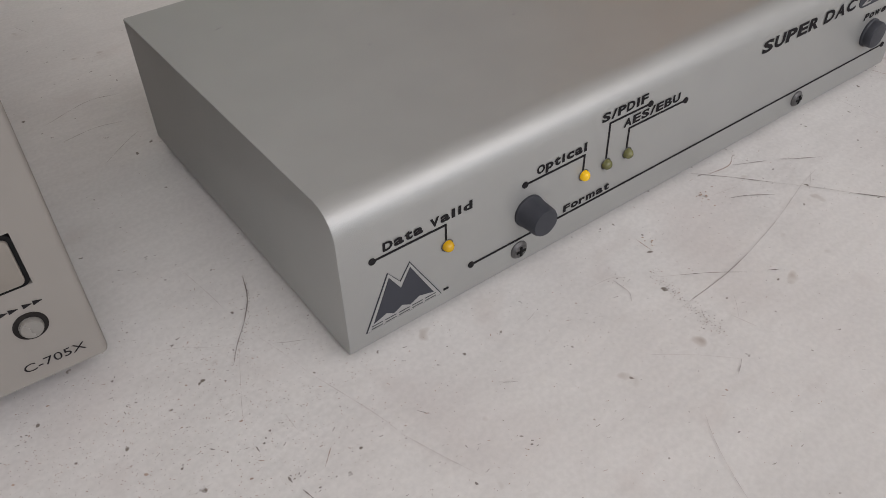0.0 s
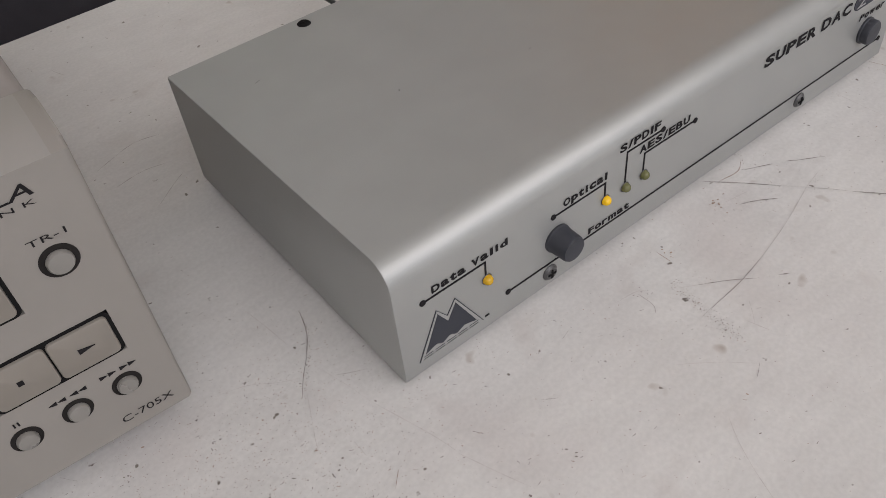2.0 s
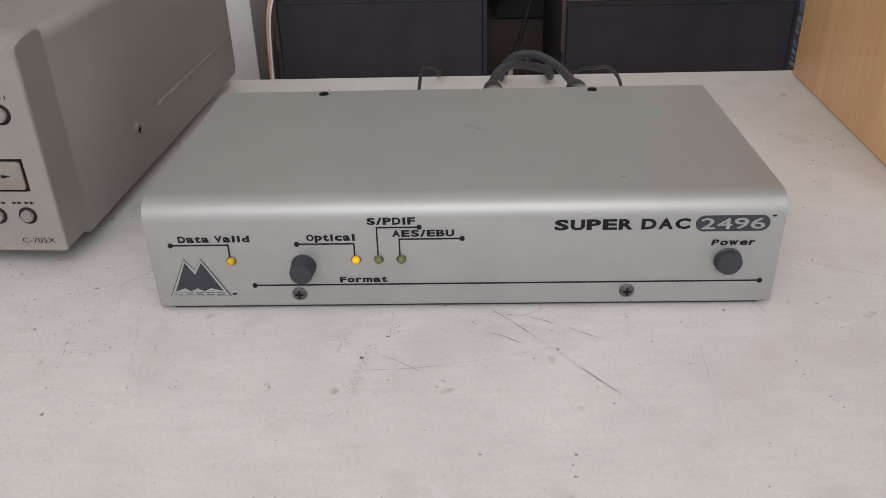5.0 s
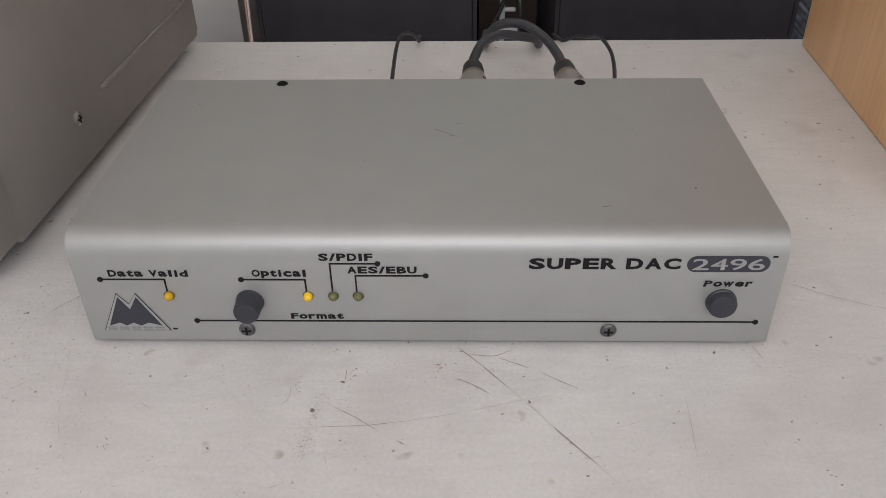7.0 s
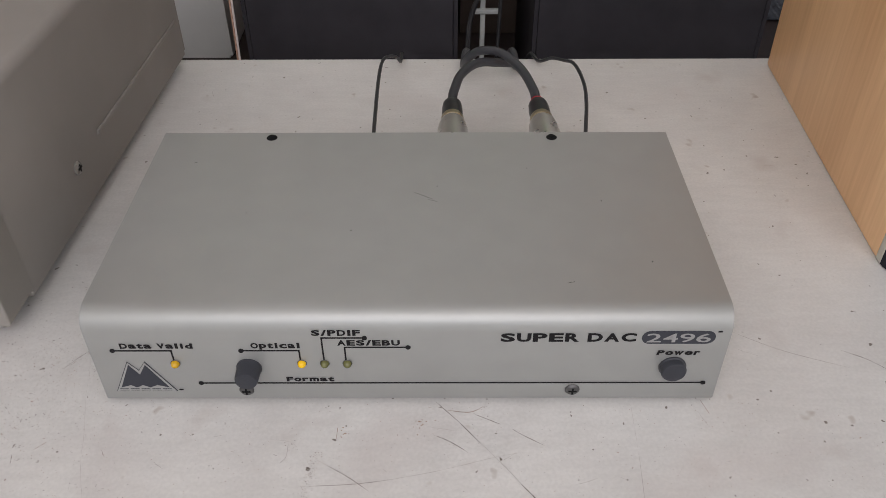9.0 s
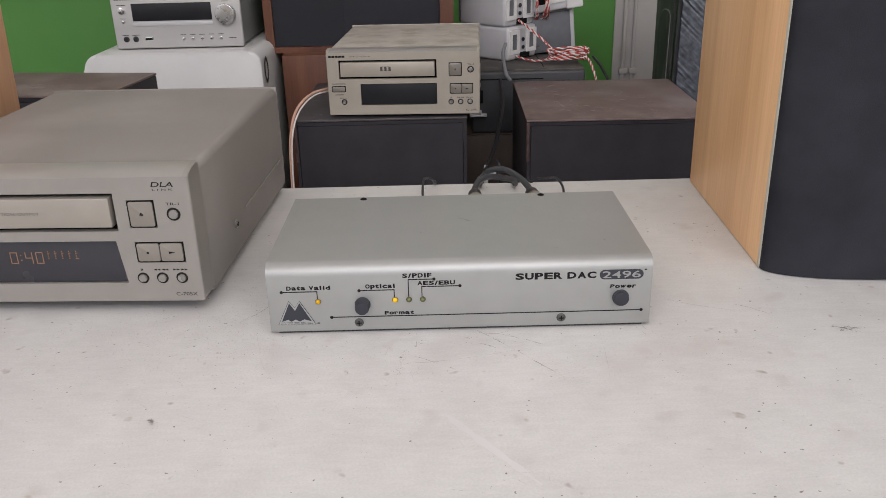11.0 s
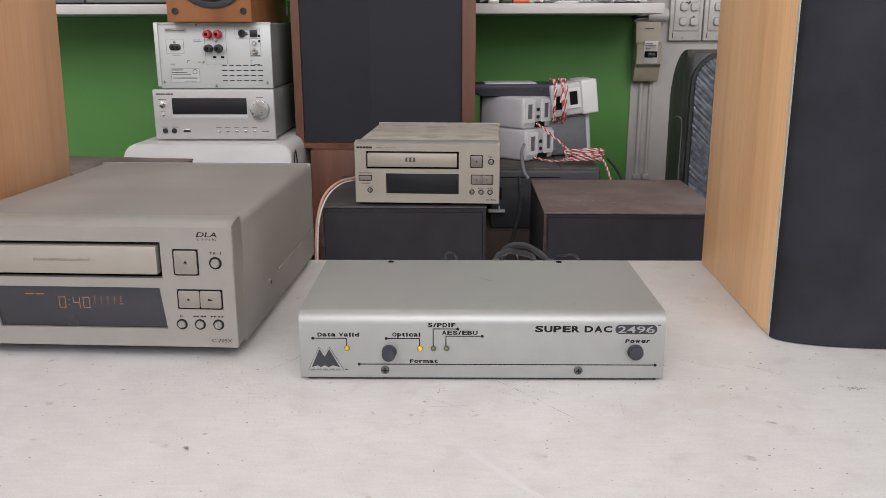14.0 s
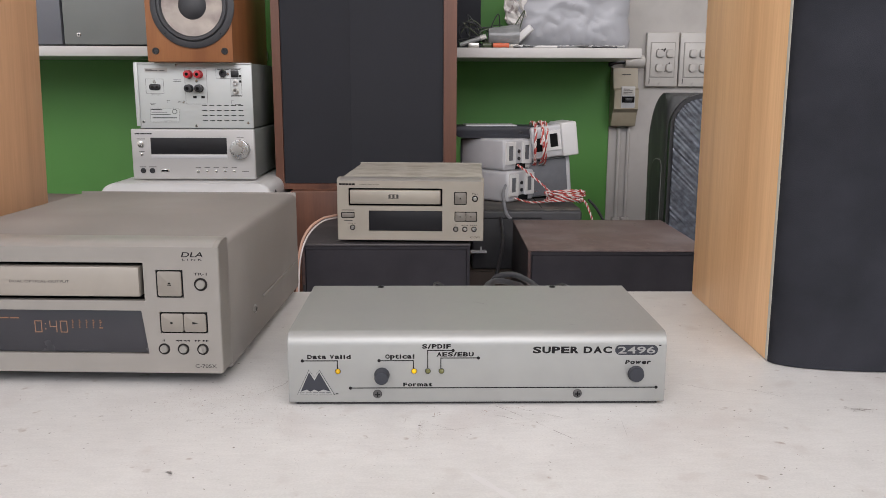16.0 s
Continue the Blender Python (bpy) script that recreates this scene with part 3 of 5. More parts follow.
        for i in range(n):
            fleck(cx + rng.gauss(0, sp * .6), cy + rng.gauss(0, sp), r * rng.uniform(.5, 1.2), bm)
        part("stain", bm, m, t)
    bm = bmesh.new()
    for i in range(26):
        a, r = rng.uniform(0, math.tau), rng.uniform(0, .006)
        x, y = .359 + 1.6 * r * math.cos(a), -.010 + r * math.sin(a)
        streak([(x, y), (x + rng.uniform(-.002, .002), y + .001), (x + rng.uniform(-.003, .004), y + rng.uniform(-.002, .002))], .0004, bm)
    part("scuff", bm, SCRATCH, t)
    # a broad pale smear where the top was wiped
    part("smear", streak([(.108, -.093), (.125, -.116), (.152, -.152)], .007, bmesh.new(), .00015), WIPED, t)
    # fine scuffs and grit all over the top
    soft, grit, tan = bmesh.new(), bmesh.new(), bmesh.new()
    for i in range(260):
        x, y = rng.uniform(-.45, .6), rng.uniform(-.35, .28)
        a, n = rng.gauss(-.5, .6), rng.uniform(.002, .011)
        streak([(x, y), (x + n * .5 * math.cos(a), y + n * .5 * math.sin(a)), (x + n * math.cos(a + .04), y + n * math.sin(a + .04))], rng.uniform(.0001, .00028), soft, .0002)
    for i in range(6500):
        k = i % 5
        if k < 2:
            x, y = rng.gauss(-.055, .035), rng.gauss(.012, .022)
        elif k == 2:
            x, y = rng.uniform(-.06, .30), -abs(rng.gauss(0, .05))
        else:
            x, y = rng.uniform(-.45, .6), rng.uniform(-.35, .28)
        big = 2.4 if rng.random() < .03 else 1
        fleck(x, y, rng.uniform(.00007, .00025) * big, grit if rng.random() < .3 else tan)
    for i in range(700):
        x, y = (rng.gauss(-.045, .06), rng.gauss(-.01, .05)) if i % 2 else (rng.uniform(-.4, .55), rng.uniform(-.33, .28))
        a, n = rng.gauss(-.3, .5), rng.uniform(.0005, .0015)
        streak([(x, y), (x + n * .5 * math.cos(a), y + n * .5 * math.sin(a)), (x + n * math.cos(a + .1), y + n * math.sin(a + .1))], rng.uniform(.00012, .00030), (grit, tan, soft)[i % 3], .00028)
    # dirt caught along the curved scratch beside the converter
    for i in range(90):
        u = rng.random()
        fleck(-.009 - .017 * u + .003 * math.sin(math.pi * u) + rng.gauss(0, .0003), .047 - .029 * u + rng.gauss(0, .0004), rng.uniform(.0001, .00028), grit if i % 3 else tan)
    for i in range(240):
        u = rng.random()
        fleck(.084 - .003 * u + rng.gauss(0, .0012), -.024 - .028 * u, rng.uniform(.00008, .0003), (tan, soft, soft, grit)[i % 4])
    for x, y in ((-.076, .028), (-.051, .021), (-.036, .035), (-.031, -.008), (-.027, -.027), (-.029, -.021), (-.052, .033), (.242, -.057), (.236, -.044), (.019, -.048)):
        for q in range(3):
            fleck(x + rng.gauss(0, .0007), y + rng.gauss(0, .0007), rng.uniform(.0003, .0006), grit)
    tagged(part("fine_scuffing", soft, SCRATCHSOFT, t), kind="stuff")
    tagged(part("grit", grit, SCRATCH, t), kind="stuff")
    tagged(part("tan_grit", tan, RUSTSOFT, t), kind="stuff")
    return t


table()


# ---- the silver converter box ----
def converter():
    t = thing("audio_converter", "flat silver aluminium audio converter with rounded top edge and amber lights", "audio device", (-.0008, 0, 0))
    W, D, Z0, Z1, R = .2390, .1255, .0021, .0480, .0082
    prof = [(.0016, Z0), (.0007, Z0 + .0002), (.0002, Z0 + .0006), (0, Z0 + .0012), (0, Z1 - R)]
    prof += [(R - R * math.cos(radians(a)), Z1 - R + R * math.sin(radians(a))) for a in range(9, 90, 9)]
    prof += [(R, Z1), (D, Z1), (D, Z0)]
    bm = prism(prof, -.0006, W, "x")
    low = [e for e in bm.edges if abs(e.verts[0].co.x - e.verts[1].co.x) < 1e-6 and max(v.co.z for v in e.verts) < Z0 + 1e-5 and abs(e.verts[0].co.y - e.verts[1].co.y) > .05]
    bmesh.ops.bevel(bm, geom=low, offset=.0035, segments=4, affect="EDGES", profile=0.5)
    rim = [e for e in bm.edges if len(e.link_faces) == 2 and e.calc_face_angle() > radians(45) and (max(v.co.x for v in e.verts) < -.0004 or min(v.co.x for v in e.verts) > W - .0002)]
    bmesh.ops.bevel(bm, geom=rim, offset=.0005, segments=2, affect="EDGES", profile=0.5)
    part("case", bm, SATIN, t)
    part("base_plate", box(.0040, W - .0040, .0026, D - .004, .0005, Z0 + .0004), BLACK, t, "dark steel base plate")
    for x in (.02, W - .02):
        for y in (.015, D - .015):
            part("foot", disc((x, y, 0), .005, .0023, "z", seg=12), RUBBER, t)
    F = -.00015
    dot = lambda x, z, bm: disc((x, 0, z), .0010, .0003, "y", seg=14, bm=bm)

    def leader(rects, dots):
        bm = bars(rects, 0)
        for d in dots:
            dot(*d, bm)
        part("printed_line", bm, INK, t, smooth=False)

    w = .00028
    leader([(.0085, .0308, .0301 - w, .0301 + w), (.0308 - 2 * w, .0308, .0245, .0301)], [(.0085, .0301)])
    leader([(.0568, .0788, .0301 - w, .0301 + w), (.0788 - 2 * w, .0788, .0245, .0301)], [(.0568, .0301)])
    leader([(.0872, .1035, .0368 - w, .0368 + w), (.0872, .0872 + 2 * w, .0245, .0368)], [(.1035, .0368)])
    leader([(.0955, .1195, .0318 - w, .0318 + w), (.0955, .0955 + 2 * w, .0245, .0318)], [(.1195, .0318)])
    leader([(.0385, .2333, .0120 - w, .0120 + w)], [(.0385, .0120), (.2333, .0120)])
    spaced("Data Valid", .0116, .0392, .0313, .0341, F, INK, t, .045)
    spaced("Optical", .0606, .0795, .0314, .0343, F, INK, t, .045)
    spaced("S/PDIF", .0838, .1022, .0380, .0410, F, INK, t, .045)
    spaced("AES/EBU", .0930, .1167, .0328, .0357, F, INK, t, .045)
    spaced("Format", .0718, .0905, .0130, .0155, F, INK, t, .045)
    spaced("Power", .2125, .2292, .0275, .0301, F, INK, t, .045, .12)
    spaced("SUPER", .1536, .1833, .0347, .0392, F, INK, t, .045)
    spaced("DAC", .1857, .2043, .0347, .0392, F, INK, t, .045)
    pill = part("number_badge", prism(rounded(.2060, .2332, .0336, .0401, .0032), -.0002, .0004, "y"), INKGREY, t, "dark oval badge with pale number")
    spaced("2496", .2074, .2318, .0346, .0392, -.0004, PALEPRINT, pill, .012)
    part("trade_mark", bars([(.2336, .2352, .0395, .0401)], 0), INK, t)
    # mountain badge as plain shapes
    tri = [(.0046, .0075), (.0285, .0075), (.0191, .0242), (.0159, .0194), (.0124, .0242)]
    badge = part("badge", prism(tri, -.0002, .0003, "y"), INKGREY, t, "triangular twin-peak badge")
    cx, cz = .0161, .0128
    part("badge_border", prism([(cx + (x - cx) * .968, cz + (z - cz) * .968) for x, z in tri], -.0003, .0003, "y"), SATIN, badge)
    part("badge_peak", prism([(.0070, .0098), (.0126, .0226), (.0159, .0172), (.0190, .0226), (.0258, .0098), (.0212, .0112), (.0183, .0098), (.0158, .0112), (.0131, .0098), (.0110, .0112)],
                             -.0004, .0003, "y"), INKGREY, badge)
    part("badge_bar", bars([(.0062 + .0042 * i, .0062 + .0042 * i + .0034, .0081, .0083) for i in range(5)] +
                           [(.0062 + .0042 * i, .0062 + .0042 * i + .0034, .0090, .0092) for i in range(5)], -.0002), INKGREY, badge)
    part("trade_mark", bars([(.0292, .0308, .0079, .0085)], 0), INK, t)
    for x, m, lab in ((.0308, AMBERDIM, "lit amber light"), (.0789, AMBER, "lit amber light"), (.0876, LEDOFF, "unlit olive light"), (.0962, LEDOFF, "unlit olive light")):
        led = part("indicator_light", lathe([(.0016, 0), (.0016, .0008), (.0014, .0016), (.0008, .0022), (0, .0024)], (x, .0002, .0232), "y", 18), m, t, lab)
        part("bezel", lathe([(.0017, 0), (.0019, .0002), (.0018, .0003), (.0016, .0002)], (x, 0, .0232), "y", 18), SCREW, led)
    part("format_knob", lathe([(.0049, 0), (.0049, .0012), (.0046, .0016), (.0044, .0070), (.0040, .0078), (0, .0081)], (.0585, .0005, .0207), "y", 36), KNOB, t, "dark grey push knob")
    part("power_button", lathe([(.0052, 0), (.0052, .0012), (.0048, .0015), (.0048, .0036), (.0044, .0042), (0, .0046)], (.2198, .0005, .0212), "y", 36), KNOB, t, "dark grey round button")
    for x in (.0556, .1830):
        cross_screw(t, (x, .0002, .0080), .0029)
    for x in (.0513, .1838):
        cross_screw(t, (x, D - .0045, Z1 - .0006), .0027, SLOT, axis="z")
    # nicks on the top
    for x, y, a, n, q in ((.124, .074, -32, .009, .00016), (.128, .0705, -20, .004, .00014), (.181, .018, 15, .003, .0002), (.214, .030, 60, .0009, .0004), (.095, .050, 10, .0008, .0003), (.130, .081, 30, .0006, .0003),
                         (.050, .062, 80, .0007, .0003), (.170, .095, -40, .0008, .00025), (.020, .100, 20, .002, .00014), (.200, .070, -60, .0006, .0003)):
        bm = box(-n / 2, n / 2, -.6 * q, .6 * q, Z1 - .0002, Z1 + .00003)
        bmesh.ops.transform(bm, matrix=pose(x, y, 0, 0, 0, a), verts=bm.verts)
        part("nick", bm, SCREW, t)
    for x in (.1365, .1835):
        jack = part("phono_socket", lathe([(.0052, 0), (.0052, .004), (.004, .004), (.004, .009), (0, .009)], (x, D, .0335), "y", 20), NICKEL, t)
        jack.data.transform(Matrix.Translation((0, 2 * D, 0)) @ Matrix.Diagonal((1, -1, 1, 1)))
    return t


converter()


def phono_lead(points, wx, label, band=False):
    t = thing("phono_cable", label, "cable", group="audio cables")
    z = .0335
    plug = part("plug", lathe([(.0058, -.001), (.0074, -.003), (.0078, -.012), (.0078, -.031), (.0070, -.037), (.0058, -.040), (0, -.040)], (wx, .1265, z), "y", 28), NICKEL, t, "worn nickel plug collar")
    part("ring", lathe([(.0058, -.0398), (.0062, -.0403), (.0062, -.0440), (.0056, -.0445), (0, -.0445)], (wx, .1265, z), "y", 24), BRASS, plug, "brass ring")
    part("sleeve", lathe([(.0056, -.0443), (.0057, -.056), (.0053, -.062), (.0040, -.0655), (0, -.0655)], (wx, .1265, z), "y", 24), BLACK, t, "black strain relief sleeve")
    if band:
        part("band", lathe([(.0034, -.0650), (.0040, -.0655), (.0040, -.0668), (.0034, -.0672), (0, -.0672)], (wx, .1265, z), "y", 20), RED, t, "thin red band")
    sag = Matrix.Translation((wx, .1265, z)) @ Matrix.Rotation(radians(-6.3), 4, "X") @ Matrix.Translation((-wx, -.1265, -z))
    for ob in t.children_recursive:
        ob.data.transform(sag)
    part("cord", tube(points, .0027, 12, 10), GREYWIRE, t)
    return t


phono_lead([(.1366, .187, .0268), (.1368, .199, .0255), (.1380, .210, .0250), (.1425, .230, .0245), (.153, .247, .0230), (.167, .257, .018), (.176, .266, .013), (.179, .280, .0045), (.178, .303, .0032), (.177, .312, -.012), (.177, .316, -.06), (.174, .318, -.20)], .1365,
           "grey phono cable looping back from a nickel plug")
phono_lead([(.1840, .187, .0268), (.1838, .199, .0255), (.1830, .210, .0255), (.178, .231, .0265), (.167, .250, .0280), (.154, .259, .025), (.147, .266, .016), (.145, .280, .0045), (.147, .303, .0032), (.148, .312, -.012), (.149, .316, -.06), (.150, .318, -.20)], .1840,
           "grey phono cable with thin red band and nickel plug", True)


def thin_lead(points, label):
    t = thing("thin_wire", label, "cable", group="audio cables")
    part("cord", tube(points, .0011, 8), BLACK, t)


thin_lead([(.0945, .123, .018), (.0945, .136, .019), (.0935, .180, .019), (.0925, .230, .019), (.0930, .262, .0165), (.0965, .272, .0150), (.101, .279, .011), (.103, .288, .0035), (.103, .303, .0012), (.103, .307, -.02), (.103, .307, -.10)], "thin black wire bending out of the converter")
thin_lead([(.2040, .123, .018), (.2050, .136, .019), (.2080, .165, .019), (.2130, .200, .021), (.2145, .225, .0215), (.2130, .255, .018), (.2090, .272, .012), (.202, .281, .009), (.195, .288, .0035), (.190, .303, .0012), (.188, .307, -.02), (.188, .307, -.10)], "thin black wire bending out of the converter")


# ---- the disc players ----
def disc_player(label, at, turn, slot, display, lit, cover, Z=.010, H=.0885, size=1.0, depth=.284):
    """slot, display: left and right ends from the left side. Built from the left front bottom corner; z from the support."""
    W, D = .2062, depth
    t = thing("disc_player", label, "disc player", at, turn, "compact disc players")
    t.scale = (size,) * 3
    face = CHAMPAGNE if lit else FARGOLD
    T = Z + H
    zs = lambda q: Z + (q - .0100) * H / .0885
    # front panel with openings, a round top edge and side cheeks
    s0, s1 = slot
    d0, d1 = display
    r = lambda q: .2075 - q
    slot_hole = (s0, s1, zs(.0592), zs(.0846))
    eject_hole = (r(.0434), r(.0258), zs(.0615), zs(.0800))
    pair_hole = (r(.0425), r(.0110), zs(.0375), zs(.0518))
    disp_hole = (d0, d1, zs(.0230), zs(.0525))
    stby_hole = (.006, .025, zs(.0415), zs(.0500))
    holes = [slot_hole, eject_hole, pair_hole, disp_hole, stby_hole]
    fp = part("front_panel", panel_with_holes(.0045, W - .0045, Z, T - .0036, 0, .005, holes), face, t, smooth=False)
    curve = [(0, T - .0036), (.0030, T - .0021), (.0065, T - .0010), (.0110, T - .0003), (.0170, T), (.022, T)]
    part("top_rail", prism(curve + [(.022, T - .0060), (.0052, T - .0060), (.0052, T - .0036)], .0045, W - .0045, "x"), RAIL, fp, "bright rounded top rail")
    for a, b, rim in ((.0008, .0045, .0008), (W - .0045, W - .0008, W - .0008)):
        out = [(0, Z)] + curve + [(.022, Z)]
        bm = prism(out, a, b, "x")
        outer = [e for e in bm.edges if all(abs(v.co.x - rim) < 1e-6 for v in e.verts) and min(v.co.y for v in e.verts) < .0219]
        bmesh.ops.bevel(bm, geom=outer, offset=.0015, segments=4, affect="EDGES", profile=0.5)
        part("side_cheek", bm, face, fp)
    part("back_of_front", box(.003, W - .003, .0105, .012, Z, T - .006), SLOT, fp)
    # steel cover
    cov = part("cover", prism(rounded(.0012, W - .0012, Z - .003, T - .0012, (.001, .001, .0055, .0055)), .022, D, "y", .0005), cover, t)
    for sx, x in ((1, W - .0012), (-1, .0012)):
        part("side_fold", box(min(x, x + sx * .0012), max(x, x + sx * .0012), .115, D - .006, Z + .022, Z + .0245, .0004), cover, cov)
        if sx > 0:
            cross_screw(cov, (x, .0872, Z + .0205), .0034, BUTTONMETAL, axis="x")
    part("rear_lip", box(.001, W - .001, D, D + .002, Z, T - .0004, .0006), cover, t)
    for x in (.05, W - .05):
        for y in (.06, D - .05):
            part("foot", disc((x, y, 0), .010, Z - .002, "z", .001, 20), BLACK, t)
    # drawer
    part("drawer_recess", box(s0, s1, .0085, .0100, slot_hole[2], slot_hole[3]), SLOT, fp)
    tray = part("disc_drawer", box(s0 + .0022, s1 - .0026, -.0015, .008, slot_hole[2] + .0030, slot_hole[3] - .0028, .0008, 2), TRAY if lit else FARGOLD, t, "champagne disc drawer front")
    # display window: slanted ends
    part("display_recess", box(d0, d1, .008, .0100, disp_hole[2], disp_hole[3]), SLOT, fp)
    win = part("display_window", prism([(d0 + (.0045 if lit else .0004), disp_hole[2] + .0004), (d1, disp_hole[2] + .0004), (d1 - (.0035 if lit else 0), disp_hole[3] - .0004), (d0, disp_hole[3] - .0004)], .0016, .0070, "y", .0004), GLASS if lit else GLASSBLACK, t, "smoked display window")
    if lit:
        part("window_frame", prism([(d0, disp_hole[2]), (d0 + .0045, disp_hole[2]), (d0, disp_hole[3])], .0003, .006, "y"), face, win)
        part("window_frame", prism([(d1, disp_hole[2]), (d1, disp_hole[3]), (d1 - .0035, disp_hole[3])], .0003, .006, "y"), face, win)

    # keys
    def key(hole, split=None):
        x0, x1, z0, z1 = hole
        part("key_recess", prism(rounded(x0, x1, z0, z1, .0021, 5), -.0001, .0095, "y"), SLOT, fp)
        g = .0010
        cuts = [(x0 + g, x1 - g)] if split is None else [(x0 + g, split - .0002), (split + .0002, x1 - g)]
        return [part("key", prism(rounded(a, b, z0 + g, z1 - g, .0014, 4), -.0010, .0065, "y", .0005, 2), BUTTON, t) for a, b in cuts]

    F = -.00015
    K = -.0012
    key(eject_hole)
    key(pair_hole, (pair_hole[0] + pair_hole[1]) / 2)
    key(stby_hole)
    ex, ez = (eject_hole[0] + eject_hole[1]) / 2, (eject_hole[2] + eject_hole[3]) / 2
    part("eject_symbol", prism([(ex - .0012, ez), (ex + .0012, ez), (ex, ez + .0014)], K, K + .0004, "y"), INK, t)
    part("eject_bar", bars([(ex - .0012, ex + .0012, ez - .0009, ez - .0004)], -.0010), INK, t)
    pz = (pair_hole[2] + pair_hole[3]) / 2
    px = pair_hole[0] + .25 * (pair_hole[1] - pair_hole[0])
    part("stop_symbol", bars([(px - .0007, px + .0007, pz - .0007, pz + .0007)], -.0010), INK, t)
    qx = pair_hole[0] + .75 * (pair_hole[1] - pair_hole[0])
    part("play_symbol", prism([(qx - .002, pz - .0008), (qx + .002, pz), (qx - .002, pz + .0008)], K, K + .0004, "y"), INK, t)
    rounds = [(r(.0143), zs(.0705), .0039), (r(.0407), zs(.0266), .0034), (r(.0280), zs(.0266), .0034), (r(.0152), zs(.0266), .0034), (.0220, zs(.0280), .0035)]
    for x, z, rad in rounds:
        ring = part("button_well", lathe([(rad * 1.12, 0), (rad * 1.12, .0002), (rad * 1.0, .0003), (0, .0003)], (x, 0, z), "y", 28), WELL, fp, "dark round well")
        part("round_button", lathe([(rad * .78, 0), (rad * .78, .0011), (rad * .70, .0016), (0, .0018)], (x, 0, z), "y", 28), BUTTONMETAL if lit else STEEL, t, "small round silver button")
    # print
    lettering("TR-1", r(.0186), r(.0101), zs(.0765), zs(.0782), F, INK, t)
    if lit:
        lettering("DLA", r(.0262), r(.0120), zs(.0885), zs(.0918), F, INK, t, bold=.012, slant=.2)
        lettering("L I N K", r(.0255), r(.0125), zs(.0862), zs(.0875), F, INK, t)
    lettering("C-705X" if lit else "C-705", r(.0207), r(.0066), zs(.0138), zs(.0162), F, INK, t)
    lettering("COMPACT DISC PLAYER", .0165 if lit else .032, .0445 if lit else .060, zs(.0888), zs(.0905), F, INKSOFT, t)
    part("maker_mark", bars([(.0040 + (.0023 if lit else .0045) * i, .0040 + (.0023 if lit else .0045) * (i + .88), zs(.0885), zs(.0912)) for i in range(5)], 0), INK, t)
    lettering("DISPLAY", .0165, .0275, zs(.0328), zs(.0342), F, INKSOFT, t)
    part("printed_bar", bars([(.007, .025, zs(.0525), zs(.0535)), (.010, .022, zs(.0375), zs(.0385))], 0), INKSOFT, t)
    z = zs(.0318)
    part("pause_symbol", bars([(r(.0415), r(.0411), z, z + .0013), (r(.0405), r(.0401), z, z + .0013)], 0), INK, t)
    for c, sgn in ((r(.0280), -1), (r(.0152), 1)):
        bm = bmesh.new()
        for off in (-.0040, -.0018, .0012, .0034):
            bmx = prism([(c + off - sgn * .001, z), (c + off + sgn * .001, z + .0006), (c + off - sgn * .001, z + .0012)], -.0002, .0002, "y")
            tmp = bpy.data.meshes.new("skip_shape")
            bmx.to_mesh(tmp)
            bmx.free()
            bm.from_mesh(tmp)
            bpy.data.meshes.remove(tmp)
        part("skip_symbol", bm, INK, t)
    if lit:
        lettering("DUAL OPTICAL OUTPUT", r(.1390), r(.0995), zs(.0712), zs(.0730), -.0017, INKSOFT, tray)
        y = .0014
        # seven-bar digits 0:40
        bm = bmesh.new()
        segs = {"0": "abcdef", "4": "bcfg"}
        def digit(c, x0, z0, w=.0048, h=.0080, k=.0005):
            m2 = z0 + h / 2
            shape = {"a": (x0, x0 + w, z0 + h - k, z0 + h), "d": (x0, x0 + w, z0, z0 + k), "g": (x0, x0 + w, m2 - k / 2, m2 + k / 2),
                     "f": (x0, x0 + k, m2, z0 + h), "e": (x0, x0 + k, z0, m2), "b": (x0 + w - k, x0 + w, m2, z0 + h), "c": (x0 + w - k, x0 + w, z0, m2)}
            bars([shape[q] for q in segs[c]], y, bm)
        zz = zs(.0368)
        digit("0", r(.1265), zz)
        bars([(r(.1196), r(.1190), zz + .002, zz + .0028), (r(.1196), r(.1190), zz + .0055, zz + .0063)], y, bm)
        digit("4", r(.1165), zz)
        digit("0", r(.1095), zz)
        part("lit_digits", bm, DIGIT, win, "pale orange lit digits")
        bm = bmesh.new()
        for i in range(5):
            x = r(.1015 - .0046 * i)
            bars([(x, x + .0007, zz + .0032 + .0016 * k, zz + .0040 + .0016 * k) for k in range(4)] + [(x + .0003, x + .0014, zz + .0070, zz + .0075)], y, bm)
        x = r(.1015 - .0046 * 4 )
        bars([(x - .0005, x + .0018, zz + .0030, zz + .0036)], y, bm)
        part("level_marks", bm, DIGITDIM, win, "orange lit level marks")
        part("lit_words", bars([(r(.150), r(.1435), zs(.0462), zs(.0470)), (r(.1425), r(.1365), zs(.0462), zs(.0470))], y), DIGITDIM, win)
    else:
        part("disc_emblem", bars([(s0 + .056, s0 + .070, zs(.0700), zs(.0706)), (s0 + .056, s0 + .059, zs(.0706), zs(.0755)), (s0 + .0615, s0 + .0645, zs(.0706), zs(.0755)), (s0 + .067, s0 + .070, zs(.0706), zs(.0755)), (s0 + .057, s0 + .069, zs(.0755), zs(.0760))], -.0015), INKSOFT, tray)
    return t


